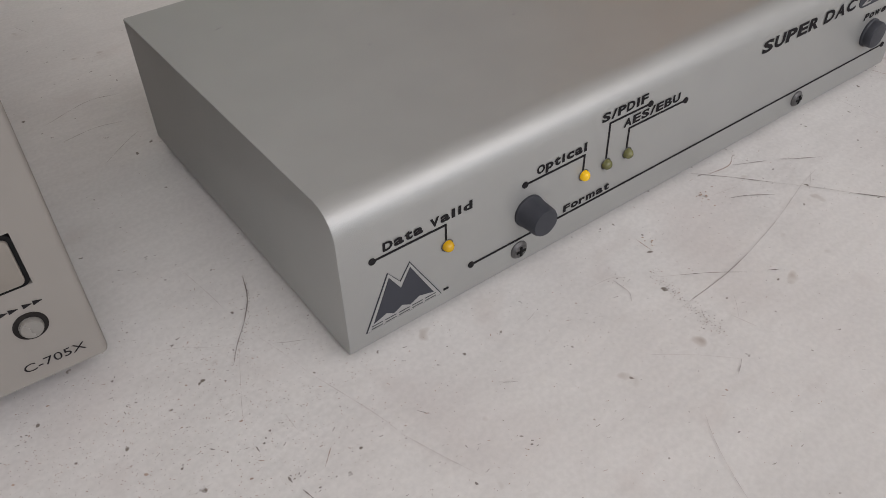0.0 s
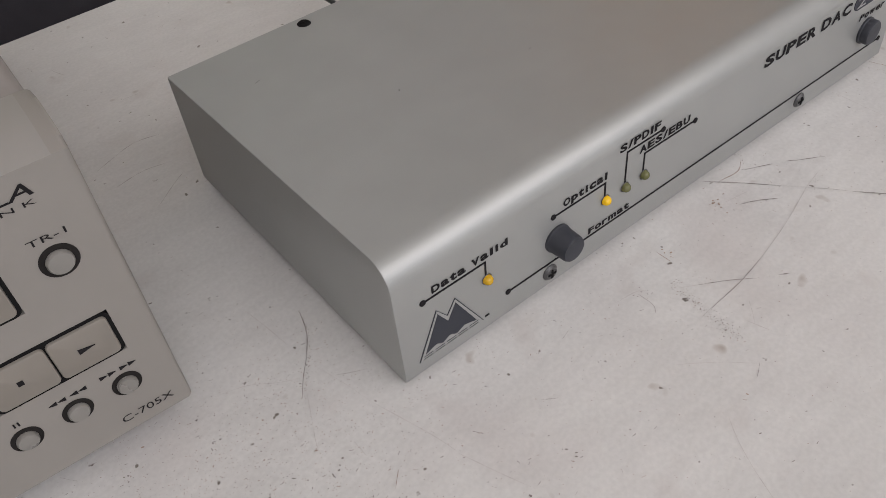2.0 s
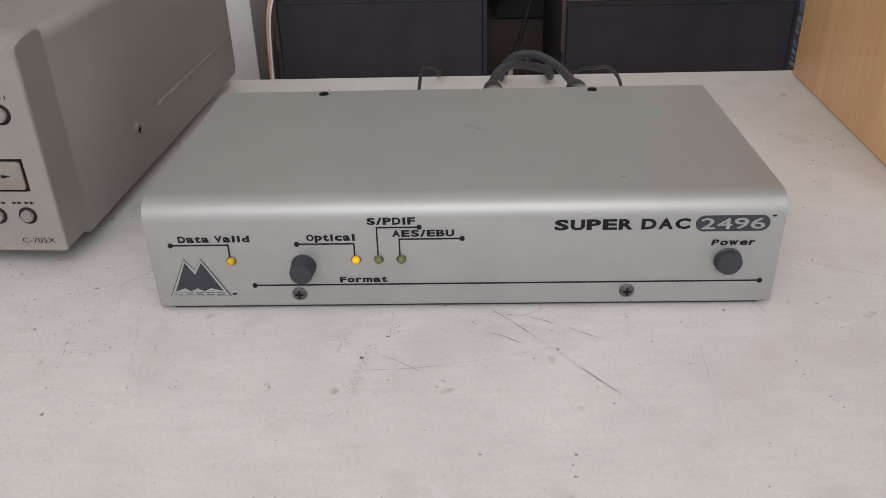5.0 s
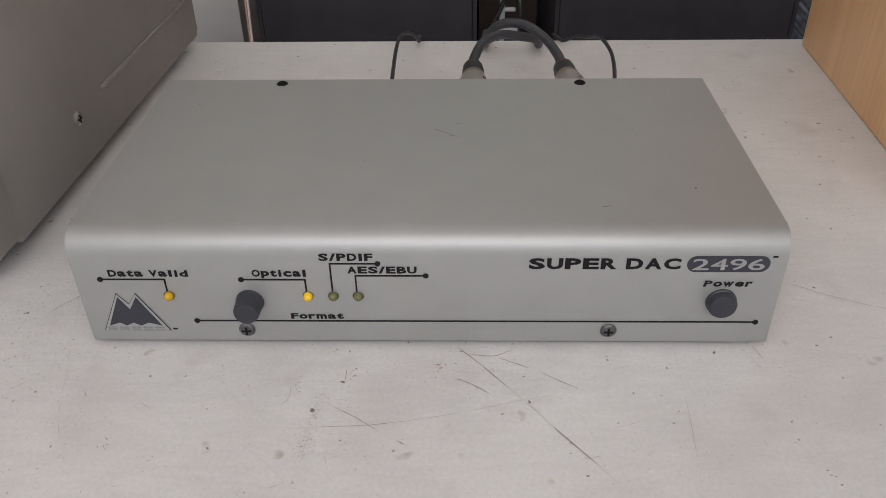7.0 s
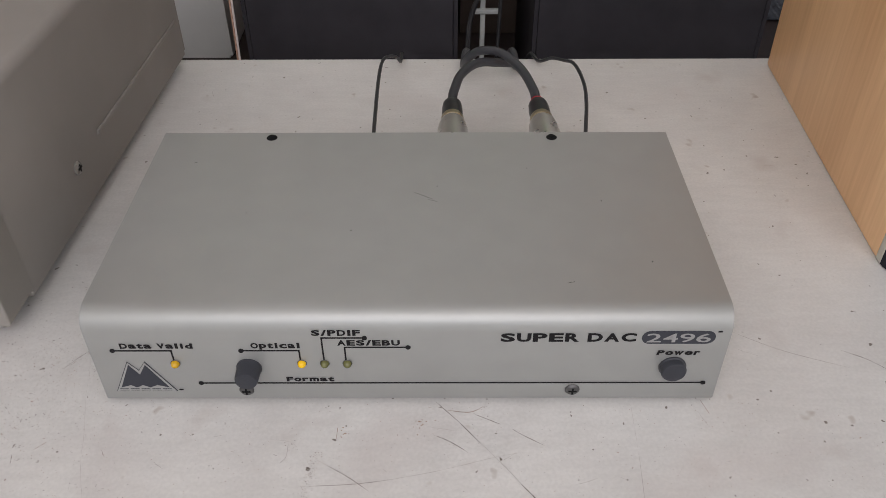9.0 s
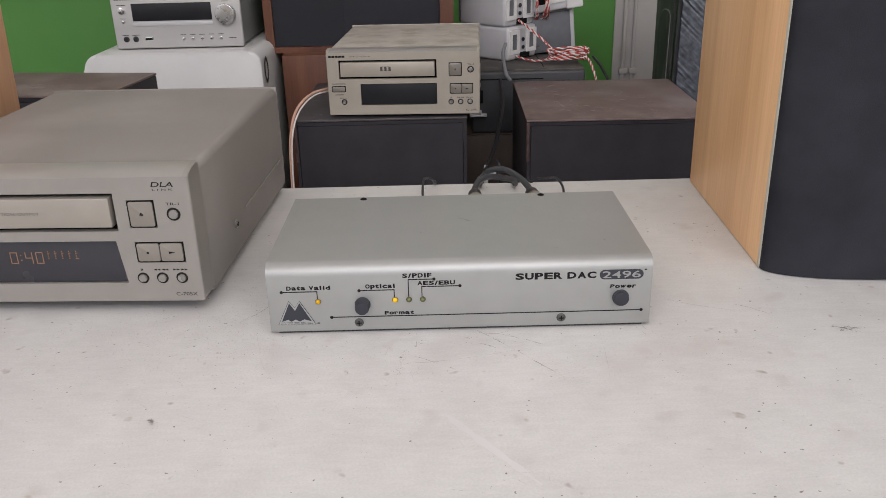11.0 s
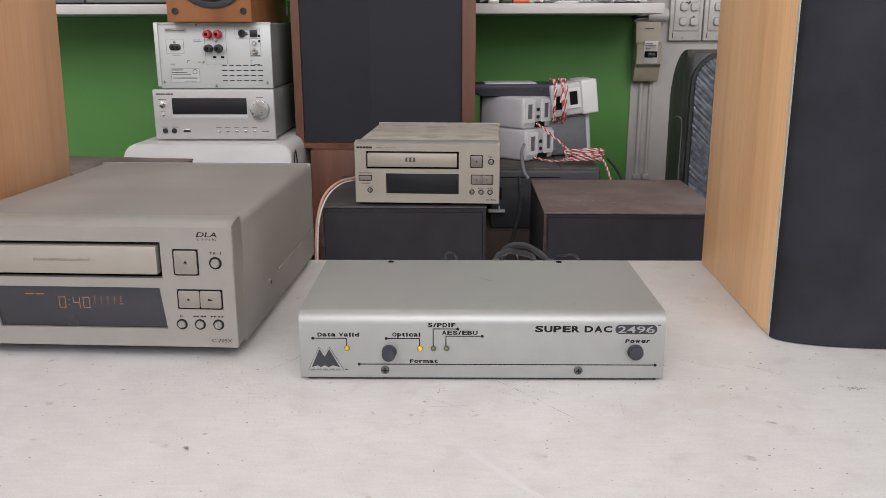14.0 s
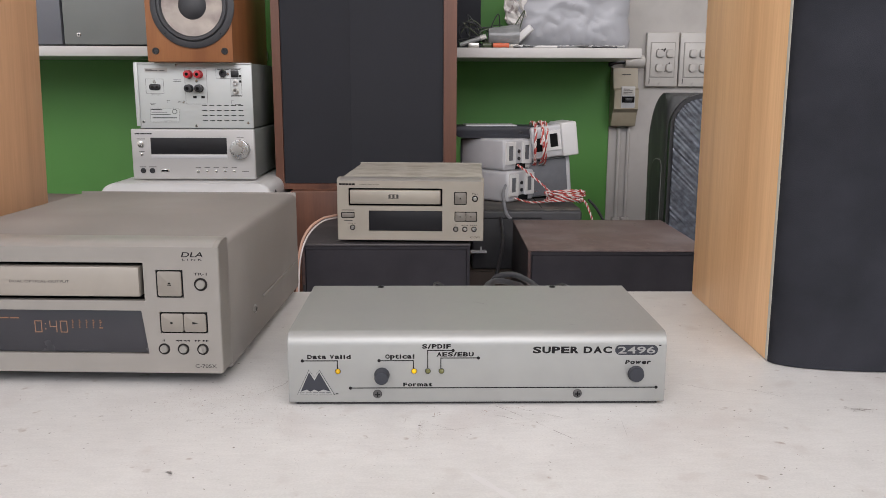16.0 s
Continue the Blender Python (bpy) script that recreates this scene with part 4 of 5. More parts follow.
disc_player("champagne compact disc player with lit display, standing on the white table", (-.2586, .0412, 0), -2.3, (.0340, .1560), (.0335, .1565), True, COVER, .010, .0885, 1.015, .254)
disc_player("dusty champagne compact disc player standing on a black speaker box", (-.0430, .6640, -.0206), -3.0, (.0170, .1480), (.0450, .1480), False, COVER_DIRTY, .0050, .0868, 1.015, .250)


# ---- beech loudspeakers on the table ----
def beech_speaker(label, at, turn, width, side, lean, veneer=BEECH):
    """side: -1 when the seen side is the left one. Origin at that side's front bottom edge."""
    t = thing("loudspeaker", label, "speaker", at, turn, "beech speakers", tilt=(0, lean))
    H, D = .46, .200
    x0, x1 = (0, width) if side < 0 else (-width, 0)
    part("cabinet", box(x0, x1, 0, D, 0, H, .0015), veneer, t)
    part("baffle_edge", box(x0 + .0002, x1 - .0002, -.0050, 0, .0004, H - .001, .0005), CREAM, t, "cream front edge strip")
    # cloth frame that swells towards the listener
    c, half = (x0 + x1) / 2, width / 2 - .0005
    plan = []
    for i in range(41):
        u = -math.cos(math.pi * i / 40)
        plan.append((c + half * u, -.0050 - .0240 * math.sqrt(max(0, 1 - abs(u) ** 3))))
    part("grille", prism(plan, .0006, H - .004, "z"), GRILLE, t, "black cloth grille")
    return t


beech_speaker("tall beech-veneered loudspeaker with black cloth grille on the table", (.3388, .0890, 0), -2.4, .235, -1, -0.5)
beech_speaker("tall beech-veneered loudspeaker standing beside the disc player", (-.2780, .0900, 0), 0.0, .200, 1, 1.7, BEECH_DARK)


# ---- the rear bench and what stands on it ----
BENCH = -.30
REAR = (-.010, .019, 0)


def rear_bench():
    t = thing("rear_bench", "dark low bench carrying stacked speakers and players", "bench")
    part("bench_top", box(-1.3, 1.3, .46, 1.43, BENCH - .03, BENCH, .003), BOXBROWN, t)
    for x in (-1.25, 0, 1.21):
        for y in (.50, 1.35):
            part("leg", box(x, x + .04, y, y + .04, FLOOR, BENCH - .03), BOXBLACK, t)


rear_bench()


def lying_speaker(label, at, turn, w, d, h, top=WALNUT, lip=.003):
    """A black speaker box, its grille towards the table. Origin at the left front bottom corner."""
    t = thing("speaker_box", label, "speaker", at, turn, "black speaker boxes")
    part("cabinet", box(0, w, .012, d, 0, h - .003, .002), BOXBLACK, t)
    part("top_panel", box(-.0005, w + .0005, .004, d + .0005, h - .003, h, .001), top, t, "dusty worn top")
    part("front_frame", panel_with_holes(.0005, w - .0005, 0, h - .0035, .004, .0125, [(.005, w - .005, .005, h - .008)]), BOXGRILLE, t, smooth=False)
    part("worn_edge", box(-.0008, .0040, .003, .0085, h - .060, h - .0032, .0010), WORNEDGE, t, "reddish worn corner")
    rng = random.Random(int(w * 1e5) + int(h * 1e4))
    flecks = bmesh.new()
    for i in range(110):
        x, y, a, n = rng.uniform(.01, w - .02), rng.uniform(.02, d - .02), rng.uniform(-60, 60), rng.uniform(.001, .009)
        thick = rng.uniform(.0002, .0008) if n < .003 else .0003
        bm = box(-n / 2, n / 2, -thick, thick, h, h + .0002)
        bmesh.ops.transform(bm, matrix=pose(x, y, 0, 0, 0, a), verts=bm.verts)
        tmp = bpy.data.meshes.new("fleck_shape")
        bm.to_mesh(tmp)
        bm.free()
        flecks.from_mesh(tmp)
        bpy.data.meshes.remove(tmp)
    tagged(part("dust_and_scratches", flecks, DUST, t), kind="stuff")
    part("grille", box(.0055, w - .0055, .0030, .0115, .0055, h - .0085, .0015), BOXGRILLE, t, "black cloth grille")
    return t


lying_speaker("black speaker box with a dusty black top under a disc player", (-.0930, .6520, BENCH), 0.0, .2400, .262, -.0206 - BENCH, BOXTOP)
lying_speaker("black speaker box with dusty dark brown wooden top", (.2320, .6640, BENCH), -1.0, .262, .275, -.031 - BENCH)
lying_speaker("wide dark speaker box with dusty brown top", (-.652, .590, BENCH), -8.0, .350, .155, .043 - BENCH)


def plain_crate():
    t = thing("wooden_box", "dull brown wooden box below a charcoal machine", "box", (.155, .985, BENCH))
    part("body", box(0, .230, 0, .30, 0, .165, .002), BROWNWOOD, t)
    part("top_panel", box(-.001, .231, -.001, .301, .165, .168, .001), BROWNWOOD, t)


plain_crate()


def white_subwoofer():
    t = thing("white_cabinet", "white rounded plastic cabinet with an oval port", "cabinet", (-.4730, .9050, BENCH))
    part("shell", prism(rounded(0, .292, 0, .336, (.004, .004, .020, .026), 6), 0, .30, "y", .006, 3), WHITEPLASTIC, t)
    bm = lathe([(.013, 0), (.016, .0012), (.013, .002), (.010, -.004), (0, -.006)], (.292, .035, .300), "x", 24)
    for v in bm.verts:
        v.co.z = .300 + (v.co.z - .300) * 1.4
    part("port", bm, BLACK, t, "dark oval port")


white_subwoofer()


def receiver():
    t = thing("receiver", "silver stereo receiver with black display and large volume knob", "receiver", (-.4285, .9500, .0360))
    t.scale = (1.014,) * 3
    W, H, D = .2105, .0885, .28
    part("cover", box(.002, W - .002, .006, D, .004, H - .001, .002), GREYBOX, t, "dark grey steel cover")
    part("front_panel", box(0, W, 0, .008, .002, H, .0025, 3), RECEIVER, t, "brushed silver front")
    win = part("display", box(.033, .163, -.0006, .004, .046, .0740, .0008), GLASSBLACK, t, "black display window")
    part("display_strip", box(.033, .163, -.0012, .004, .0380, .0440, .0008), SILVERPLASTIC, t)
    knob = part("volume_knob", lathe([(.0165, 0), (.0165, .009), (.0155, .0105), (.0145, .0108), (0, .0100)], (.1865, 0, .0550), "y", 40), TURNED, t, "turned steel volume knob")
    for x, z, rr in ((.0165, .0630, .0056), (.0175, .0455, .0026)):
        part("button", disc((x, 0, z), rr, .003, "y", .0008), STEEL, t)
    for i in range(5):
        part("button", disc((.112 + .0155 * i, 0, .0165), .0028, .002, "y", .0006), STEEL, t)
    for x in (.018, .0335):
        part("socket", lathe([(.0046, 0), (.0046, .0012), (.0030, .0014), (.0026, .0006), (0, .0006)], (x, 0, .0175), "y", 20), BLACK, t)
    usb = part("usb_port", box(.048, .0625, -.0006, .003, .0145, .0205, .0005), STEEL, t)
    part("usb_slot", box(.0498, .0607, -.0010, .003, .0158, .0190), SLOT, usb)
    part("maker_mark", bars([(.007 + .0042 * i, .0105 + .0042 * i, .0795, .0818) for i in range(7)], 0), INK, t)
    for rect in [(.010, .024, .0712, .0722), (.013, .022, .0500, .0508), (.012, .023, .0235, .0245), (.028, .041, .0235, .0245), (.180, .192, .0745, .0753), (.187, .199, .0160, .0170)] + [(.1075 + .0155 * i, .1165 + .0155 * i, .0225, .0234) for i in range(5)]:
        part("printed_bar", bars([rect], 0), INKSOFT, t)
    for x in (.04, W - .04):
        part("foot", disc((x, .04, 0), .012, .0040, "z", .002, 20), BLACK, t)
        part("foot", disc((x, D - .04, 0), .012, .0040, "z", .002, 20), BLACK, t)


receiver()
# the receiver stands on the cabinet below it


def rear_unit():
    t = thing("stereo_unit", "stereo unit seen from its zinc-plated rear with terminals and vents", "stereo unit", (-.4215, .9700, .1260))
    W, H, D = .2025, .1120, .26
    part("cover", box(.0015, W - .0015, .004, D, .001, H, .002), GREYBOX, t, "dark grey steel cover")
    rear = part("rear_panel", box(.004, W - .0005, 0, .005, 0, H - .001, .0012), ZINC, t, "zinc-plated rear panel")
    part("side_fold", box(-.001, .006, -.003, .006, .004, H + .001, .001), ZINC, rear)
    part("top_fold", box(-.001, W, -.002, .006, H - .002, H + .0008, .0006), ZINC, rear)
    # terminals
    for i, x in enumerate((.094, .1115)):
        for z, m, n in ((.0930, RED, "red_terminal"), (.0690, BLACK, "black_terminal")):
            tm = part(n, lathe([(.0066, 0), (.0070, .004), (.0058, .005), (.0068, .013), (.0060, .017), (.003, .0175), (0, .016)], (x, 0, z), "y", 20), m, t)
            part("terminal_hole", disc((x, -.0160, z), .0028, .0022, "y", seg=12), SLOT, tm)
    pw = part("power_inlet", prism(rounded(.0240, .0435, .0660, .0765, .004), -.002, .003, "y", .0006), BLACK, t)
    for x in (.0300, .0375):
        part("pin_hole", disc((x, -.0019, .0712), .0022, .0004, "y", seg=12), WELL, pw)
    part("aerial_socket", lathe([(.0062, 0), (.0062, .006), (.0040, .006), (.0034, .001), (0, .001)], (.1530, 0, .0945), "y", 20), BLACK, t)
    part("aerial_block", box(.1665, .1795, -.004, .002, .0885, .1000, .0008), BLACK, t)
    for z, m in ((.0790, WHITEPLASTIC), (.0640, RED)):
        sck = part("phono_jack", lathe([(.0055, 0), (.0055, .002), (.0040, .003), (.0036, .009), (.0024, .009), (.002, .004), (0, .004)], (.1735, 0, z), "y", 20), m if z > .07 else NICKEL, t)
    for i in range(6):
        for j in range(4):
            x = .1135 + .0126 * i
            z = .0130 + .0088 * (3 - j)
            part("vent_slot", bars([(x, x + .0086, z, z + .0013)], 0), SLOT, t)
    for x, z in ((.0725, .109), (.0105, .0115), (.102, .0045), (.193, .0100), (.0815, .0455), (.106, .0815), (.0330, .0800), (.1605, .0935)):
        cross_screw(t, (x, 0, z), .0026, STEEL)
    frame4 = lambda x0, x1, z0, z1, k=.0004: [(x0, x1, z0, z0 + k), (x0, x1, z1 - k, z1), (x0, x0 + k, z0, z1), (x1 - k, x1, z0, z1)]
    for edges in ((.0180, .0490, .0600, .0850), (.0860, .1240, .0420, .1035), (.1400, .1840, .0860, .1035), (.1650, .1840, .0550, .0855)):
        part("outline", bars(frame4(*edges), 0), INKSOFT, t)
    lab = part("rating_plate", box(.0225, .0740, -.0004, .001, .0105, .0355), ZINC, t, "printed rating plate")
    part("plate_outline", bars(frame4(.0230, .0735, .0110, .0350, .0003), -.0004), INK, lab)
    part("plate_print", bars([(.0245, .0440, .0315, .0330), (.0245, .0520, .0275, .0284), (.0245, .0580, .0235, .0244), (.0265, .0690, .0175, .0190), (.0450, .0690, .0125, .0131)], -.0004), INK, lab)
    part("emblem", lathe([(.0042, 0), (.0042, .0004), (.0034, .0004), (.0034, 0)], (.0655, -.0003, .0290), "y", 20), INK, lab)
    lab2 = part("label_sticker", box(.0175, .0560, -.0004, .001, .0960, .1030), SWITCHWHITE, t, "small white sticker")
    part("sticker_print", bars([(.019, .040, .0985, .0995), (.042, .052, .0985, .0995), (.019, .030, .1008, .1014)], -.0004), INKSOFT, lab2)
    for rect in [(.0660, .0790, .0830, .0838), (.0660, .0800, .0800, .0808), (.027, .042, .0572, .0580), (.0990, .1050, .0520, .0560), (.1130, .1190, .0520, .0560), (.0720, .0765, .0450, .0464),                               (.1430, .1640, .1010, .1018), (.1660, .1820, .1010, .1018), (.148, .1495, .0870, .0940), (.1800, .1835, .0790, .0830), (.1660, .1830, .0565, .0573), (.1800, .1835, .0880, .0920)]:
        part("printed_bar", bars([rect], 0), INK, t)
    part("punched_tab", bars([(.0230, .0330, .0420, .0428), (.0250, .0310, .0404, .0412), (.0530, .0580, .0480, .0486), (.0530, .0535, .0440, .0486), (.165, .169, .048, .0484), (.165, .1655, .043, .048), (.171, .181, .0412, .042)], 0), SLOT, t)


rear_unit()


def bookshelf_speaker():
    t = thing("bookshelf_speaker", "orange-brown veneered speaker with an exposed woofer on the stack", "speaker", (-.3875, .9400, .2390))
    W, H, D = .1445, .255, .30
    part("cabinet", box(0, W, 0, D, 0, H, .002), CEDAR, t)
    cx, cz = .0800, .0925
    ring = part("woofer_frame", lathe([(.070, 0), (.070, .003), (.066, .005), (.060, .005), (.058, .002)], (cx, 0, cz), "y", 56), RUBBER, t, "dark grey woofer frame")
    part("surround", lathe([(.060, .003), (.057, .0075), (.053, .0075), (.050, .003)], (cx, 0, cz), "y", 56), RUBBER, ring)
    part("cone", lathe([(.0505, .0040), (.040, .0028), (.030, .0018), (.0225, .0012)], (cx, .0, cz), "y", 56), CONE, ring, "mottled grey paper cone")
    part("dust_cap", lathe([(.0235, .0012), (.021, .0045), (.014, .0085), (.007, .0105), (0, .0110)], (cx, 0, cz), "y", 40), RUBBER, ring)
    for a in (45, 135, 225, 315):
        cross_screw(ring, (cx + .0655 * math.cos(radians(a)), -.0035, cz + .0655 * math.sin(radians(a))), .0032)
    for x in (.0145, W - .0140):
        pin = part("grille_socket", lathe([(.0058, 0), (.0056, .002), (.0036, .002), (.003, .0004), (0, .0004)], (x, 0, .0180), "y", 20), BLACK, t)


bookshelf_speaker()


def tower_speaker():
    t = thing("tower_speaker", "large cherry-veneered loudspeaker with a dark cloth grille", "speaker", (-.1950, 1.0330, .0115), 0.0)
    W, H, D = .334, .56, .17
    part("cabinet", panel_with_holes(0, W, 0, H, 0, D, [(.0150, W - .0240, .010, H - .02)]), CHERRY, t, smooth=False)
    part("back_panel", box(.010, W - .010, D - .012, D - .002, .010, H - .01), BOXBROWN, t)
    part("grille", prism([(.0155, .005), (.138, .0035), (.141, .0015), (W - .0245, .0060), (W - .0245, .016), (.0155, .016)], .0105, H - .0205, "z"), GRILLE_FAR, t, "dark grey cloth grille")


tower_speaker()


def brown_box():
    t = thing("wooden_speaker", "cherry-brown wooden speaker box below the large loudspeaker", "speaker", (-.165, 1.005, BENCH))
    part("cabinet", box(0, .27, 0, .21, 0, .3115, .002), CHERRY, t)


brown_box()


# ---- small silver speakers, portable device and wire on the grey machine ----
def grey_machine():
    t = thing("grey_machine", "charcoal plastic machine with small sockets on its front", "machine", (.168, .985, BENCH + .168))
    W, D, H = .200, .28, .110
    part("body", box(0, W, 0, D, 0, H, .005, 3), CHARCOAL, t)
    part("lid", box(.004, W - .002, .004, D - .01, H - .001, H + .003, .0012), LIDDUST, t, "dusty lid")
    part("lid_gap", box(.128, .1295, .02, D - .02, H + .0025, H + .0033), SLOT, t)
    part("front_ledge", box(.002, .126, -.0015, .002, H - .014, H - .0125, .0004), SLOT, t)
    part("socket_plate", box(.160, .173, -.0012, .002, .058, .095, .0008), BLACK, t)
    for z in (.078, .090):
        part("socket", disc((.168, -.001, z), .0028, .001, "y", seg=14), STEEL, t)
    part("emblem", box(.181, .188, -.0008, .001, .080, .087, .0004), BLACK, t)
    part("side_slot", box(.004, .020, -.001, .004, .055, .078, .001), SLOT, t)
    part("bracket", box(-.004, .026, -.016, .001, .034, .0375, .001), SILVERPLASTIC, t)
    part("prong", box(.014, .0165, -.014, -.011, .034, .046, .0006), SILVERPLASTIC, t)
    return t


grey_machine()


def satellite(at, turn, label, tilt=(0, 0)):
    """A small desk speaker lying with its back towards the table."""
    t = thing("satellite_speaker", label, "speaker", at, turn, "small silver speakers", tilt=tilt)
    W, D, H = .112, .085, .0600
    part("shell", box(0, W, 0, D, 0, H, .006, 3), SILVERPLASTIC, t)
    part("front_mesh", box(-.006, .001, .004, D - .004, .003, H - .003, .002), GREYGRILLE, t)
    for y0, y1 in ((.004, .031), (.053, .080)):
        fr = part("bass_port", panel_with_holes(y0, y1, .012, H - .006, 0, .004, [(y0 + .006, y1 - .006, .019, H - .013)]), WHITEPLASTIC, t, "pale square port")
        fr.data.transform(Matrix.Translation((W + .0035, 0, 0)) @ Matrix.Rotation(radians(90), 4, "Z"))
        part("port_hole", box(W - .002, W + .0006, y0 + .004, y1 - .004, .017, H - .011), GREYGRILLE, fr)
    for z in (.022, .036):
        part("terminal", disc((W + .001, .042, z), .0035, .002, "x", seg=14), BLACK, t)
    part("cable_notch", box(W - .003, W + .0008, .034, .064, .002, .013, .001), SLOT, t)
    return t


ML = BENCH + .168 + .113
satellite((.157, 1.138, ML + .0005), -44, "small silver plastic satellite speaker lying on a machine")
satellite((.152, 1.144, ML + .0608), -45, "small silver plastic satellite speaker stacked on another")


def grey_satellite():
    t = thing("mesh_speaker", "small silver speaker with a grey mesh front", "speaker", (.280, 1.125, ML + .0008), 6, "small silver speakers", tilt=(0, -5))
    part("shell", box(0, .095, 0, .07, 0, .0780, .005, 3), SILVERPLASTIC, t)
    part("front_mesh", box(.003, .086, -.003, .002, .003, .0740, .002), GREYGRILLE, t, "grey metal mesh front")
    part("badge", bars([(.012, .028, .012, .0128), (.012, .026, .0145, .0153)], -.003), STEEL, t)


grey_satellite()


def tilted_satellite():
    t = thing("white_speaker", "small white plastic speaker wound with red and white wire", "speaker", (.292, 1.105, ML + .0790), 10, "small silver speakers", tilt=(0, -7))
    part("shell", box(0, .090, 0, .07, 0, .062, .004, 3), SILVERPLASTIC, t)
    part("white_side", box(.060, .092, -.004, .072, -.001, .064, .003, 3), WHITEPLASTIC, t, "glossy white end")
    p = part("bass_port", panel_with_holes(.028, .058, .014, .052, -.003, .002, [(.036, .052, .020, .046)]), WHITEPLASTIC, t, "pale square port", smooth=False)
    part("port_hole", box(.034, .054, -.0005, .001, .018, .048), SLOT, p)
    part("dark_hole", box(.006, .020, -.001, .002, .014, .040, .001), SLOT, t)


tilted_satellite()


def portable_device():
    t = thing("portable_device", "charcoal portable device lying across the small speakers", "device", (.136, 1.105, ML + .1212), 3)
    part("body", prism(rounded(0, .190, 0, .022, (.016, .004, .004, .008), 5), 0, .085, "y", .004, 3), KNOB, t)
    part("cover_plate", box(.025, .125, .010, .075, .0215, .0245, .0008), SILVERPLASTIC, t, "pale cover plate")
    for x in (.128, .165):
        part("side_port", box(x, x + .006, -.0006, .001, .008, .013, .0004), BLACK, t)


portable_device()


def twisted_wire(points, label, turns=24, coils=None):
    t = thing("twisted_wire", label, "wire", REAR, group="red and white wires")
    base = smooth_path(points, 10)
    for k, (m, nm) in enumerate(((REDWIRE, "red_strand"), (WHITEWIRE, "white_strand"))):
        pts = []
        for i, p in enumerate(base):
            d = (base[min(i + 1, len(base) - 1)] - base[max(i - 1, 0)]).normalized()
            s = d.orthogonal().normalized()
            a = math.pi * k + i * turns * math.tau / len(base)
            pts.append(p + .0012 * (math.cos(a) * s + math.sin(a) * d.cross(s)))
        part(nm, tube(pts, .0013, 6, straight=True), m, t)


rw = random.Random(3)
WZ = ML + .004
# from the lower satellite, bundled on the machine's lid, ending over its right side
twisted_wire([(.268, 1.060, ML + .072), (.285, 1.050, ML + .060), (.310, 1.035, ML + .040), (.330, 1.020, ML + .022), (.352, 1.010, WZ + .014)], "red and white twisted speaker wire", 10)
twisted_wire([(.262, 1.060, ML + .008), (.290, 1.030, WZ), (.320, 1.010, WZ + .004), (.360, 1.000, WZ + .008)], "red and white twisted speaker wire", 8)
coil = []
for i in range(34):
    a = i * math.tau / 6.5
    coil.append((.352 + .034 * math.cos(a) + rw.uniform(-.004, .004), 1.005 + .020 * math.sin(a) + rw.uniform(-.003, .003), WZ + .004 + .0006 * i + rw.uniform(-.002, .003)))
twisted_wire(coil, "bundle of red and white twisted speaker wire on a machine", 60)
twisted_wire([(.378, 1.000, WZ + .014), (.388, .985, WZ + .004), (.392, .955, ML - .010), (.398, .950, ML - .030), (.410, .950, ML - .045), (.416, .952, ML - .060)], "red and white twisted speaker wire hanging down", 14)
wind = []
for i in range(40):
    a = i * math.tau / 7
    wind.append((.314 + .013 * math.sin(i * .19) + rw.uniform(-.0025, .0025), 1.119 - .046 * math.cos(a), ML + .109 + .043 * math.sin(a) + rw.uniform(-.002, .002)))
twisted_wire(wind, "red and white twisted wire wound round a small speaker", 60)


def loose_cable(points, r, m, label):
    t = thing("cable", label, "cable", REAR, group="loose cables behind the table")
    part("cord", tube(points, r, 8), m, t)


loose_cable([(-.010, .740, .012), (-.037, .681, .014), (-.058, .661, .011), (-.075, .636, -.003), (-.084, .624, -.030), (-.088, .620, -.071), (-.090, .618, -.160), (-.092, .600, BENCH + .002)], .0018, PINKWIRE, "copper-pink cable hanging from a disc player")
loose_cable([(-.010, .743, .008), (-.036, .684, .0105), (-.056, .664, .0075), (-.072, .637, -.006), (-.0815, .622, -.032), (-.0855, .618, -.073), (-.088, .616, -.160), (-.088, .598, BENCH + .002)], .0012, WHITEWIRE, "pale cable hanging from a disc player")
loose_cable([(.240, 1.00, .020), (.232, .955, .010), (.236, .940, -.02), (.244, .930, -.032)], .0032, CABLEGREY, "thick grey cable bending over the machine")
loose_cable([(.226, .935, -.03), (.224, .86, -.06), (.205, .76, -.095), (.186, .69, -.115), (.172, .645, -.13), (.168, .624, -.16), (.168, .62, BENCH + .002)], .0030, BLACK, "black cable sagging between the speaker boxes")
loose_cable([(.400, 1.02, ML + .01), (.410, .99, ML - .004), (.420, .96, ML - .03), (.424, .955, ML - .07), (.425, .95, BENCH + .01)], .0025, BLACK, "black cable hanging behind the speaker box")
loose_cable([(.198, .66, -.09), (.204, .65, -.10), (.203, .645, -.15), (.200, .64, -.22), (.200, .63, BENCH + .002)], .0022, BLACK, "black cable between the speaker boxes")


def clamp():
    t = thing("bracket", "small zinc bracket between the speaker boxes", "bracket", (.166, .715, BENCH))
    part("post", box(.008, .014, 0, .006, 0, .190, .001), ZINC, t)
    part("arm", box(.0, .030, -.002, .004, .150, .156, .001), ZINC, t)
    part("arm", box(.006, .026, -.002, .004, .176, .180, .001), ZINC, t)


clamp()


# ---- wall fittings ----
def shelf(x0, x1, label):
    t = tagged(thing("shelf", label, "shelf", group="wall shelves"), kind="")
    part("board", box(x0, x1, 1.200, BACK - .001, .2565, .2765, .0015), WHITEPAINT, t)
    part("front_edge", box(x0, x1, 1.1985, 1.2005, .2570, .2760, .0006), WHITEPAINT, t)


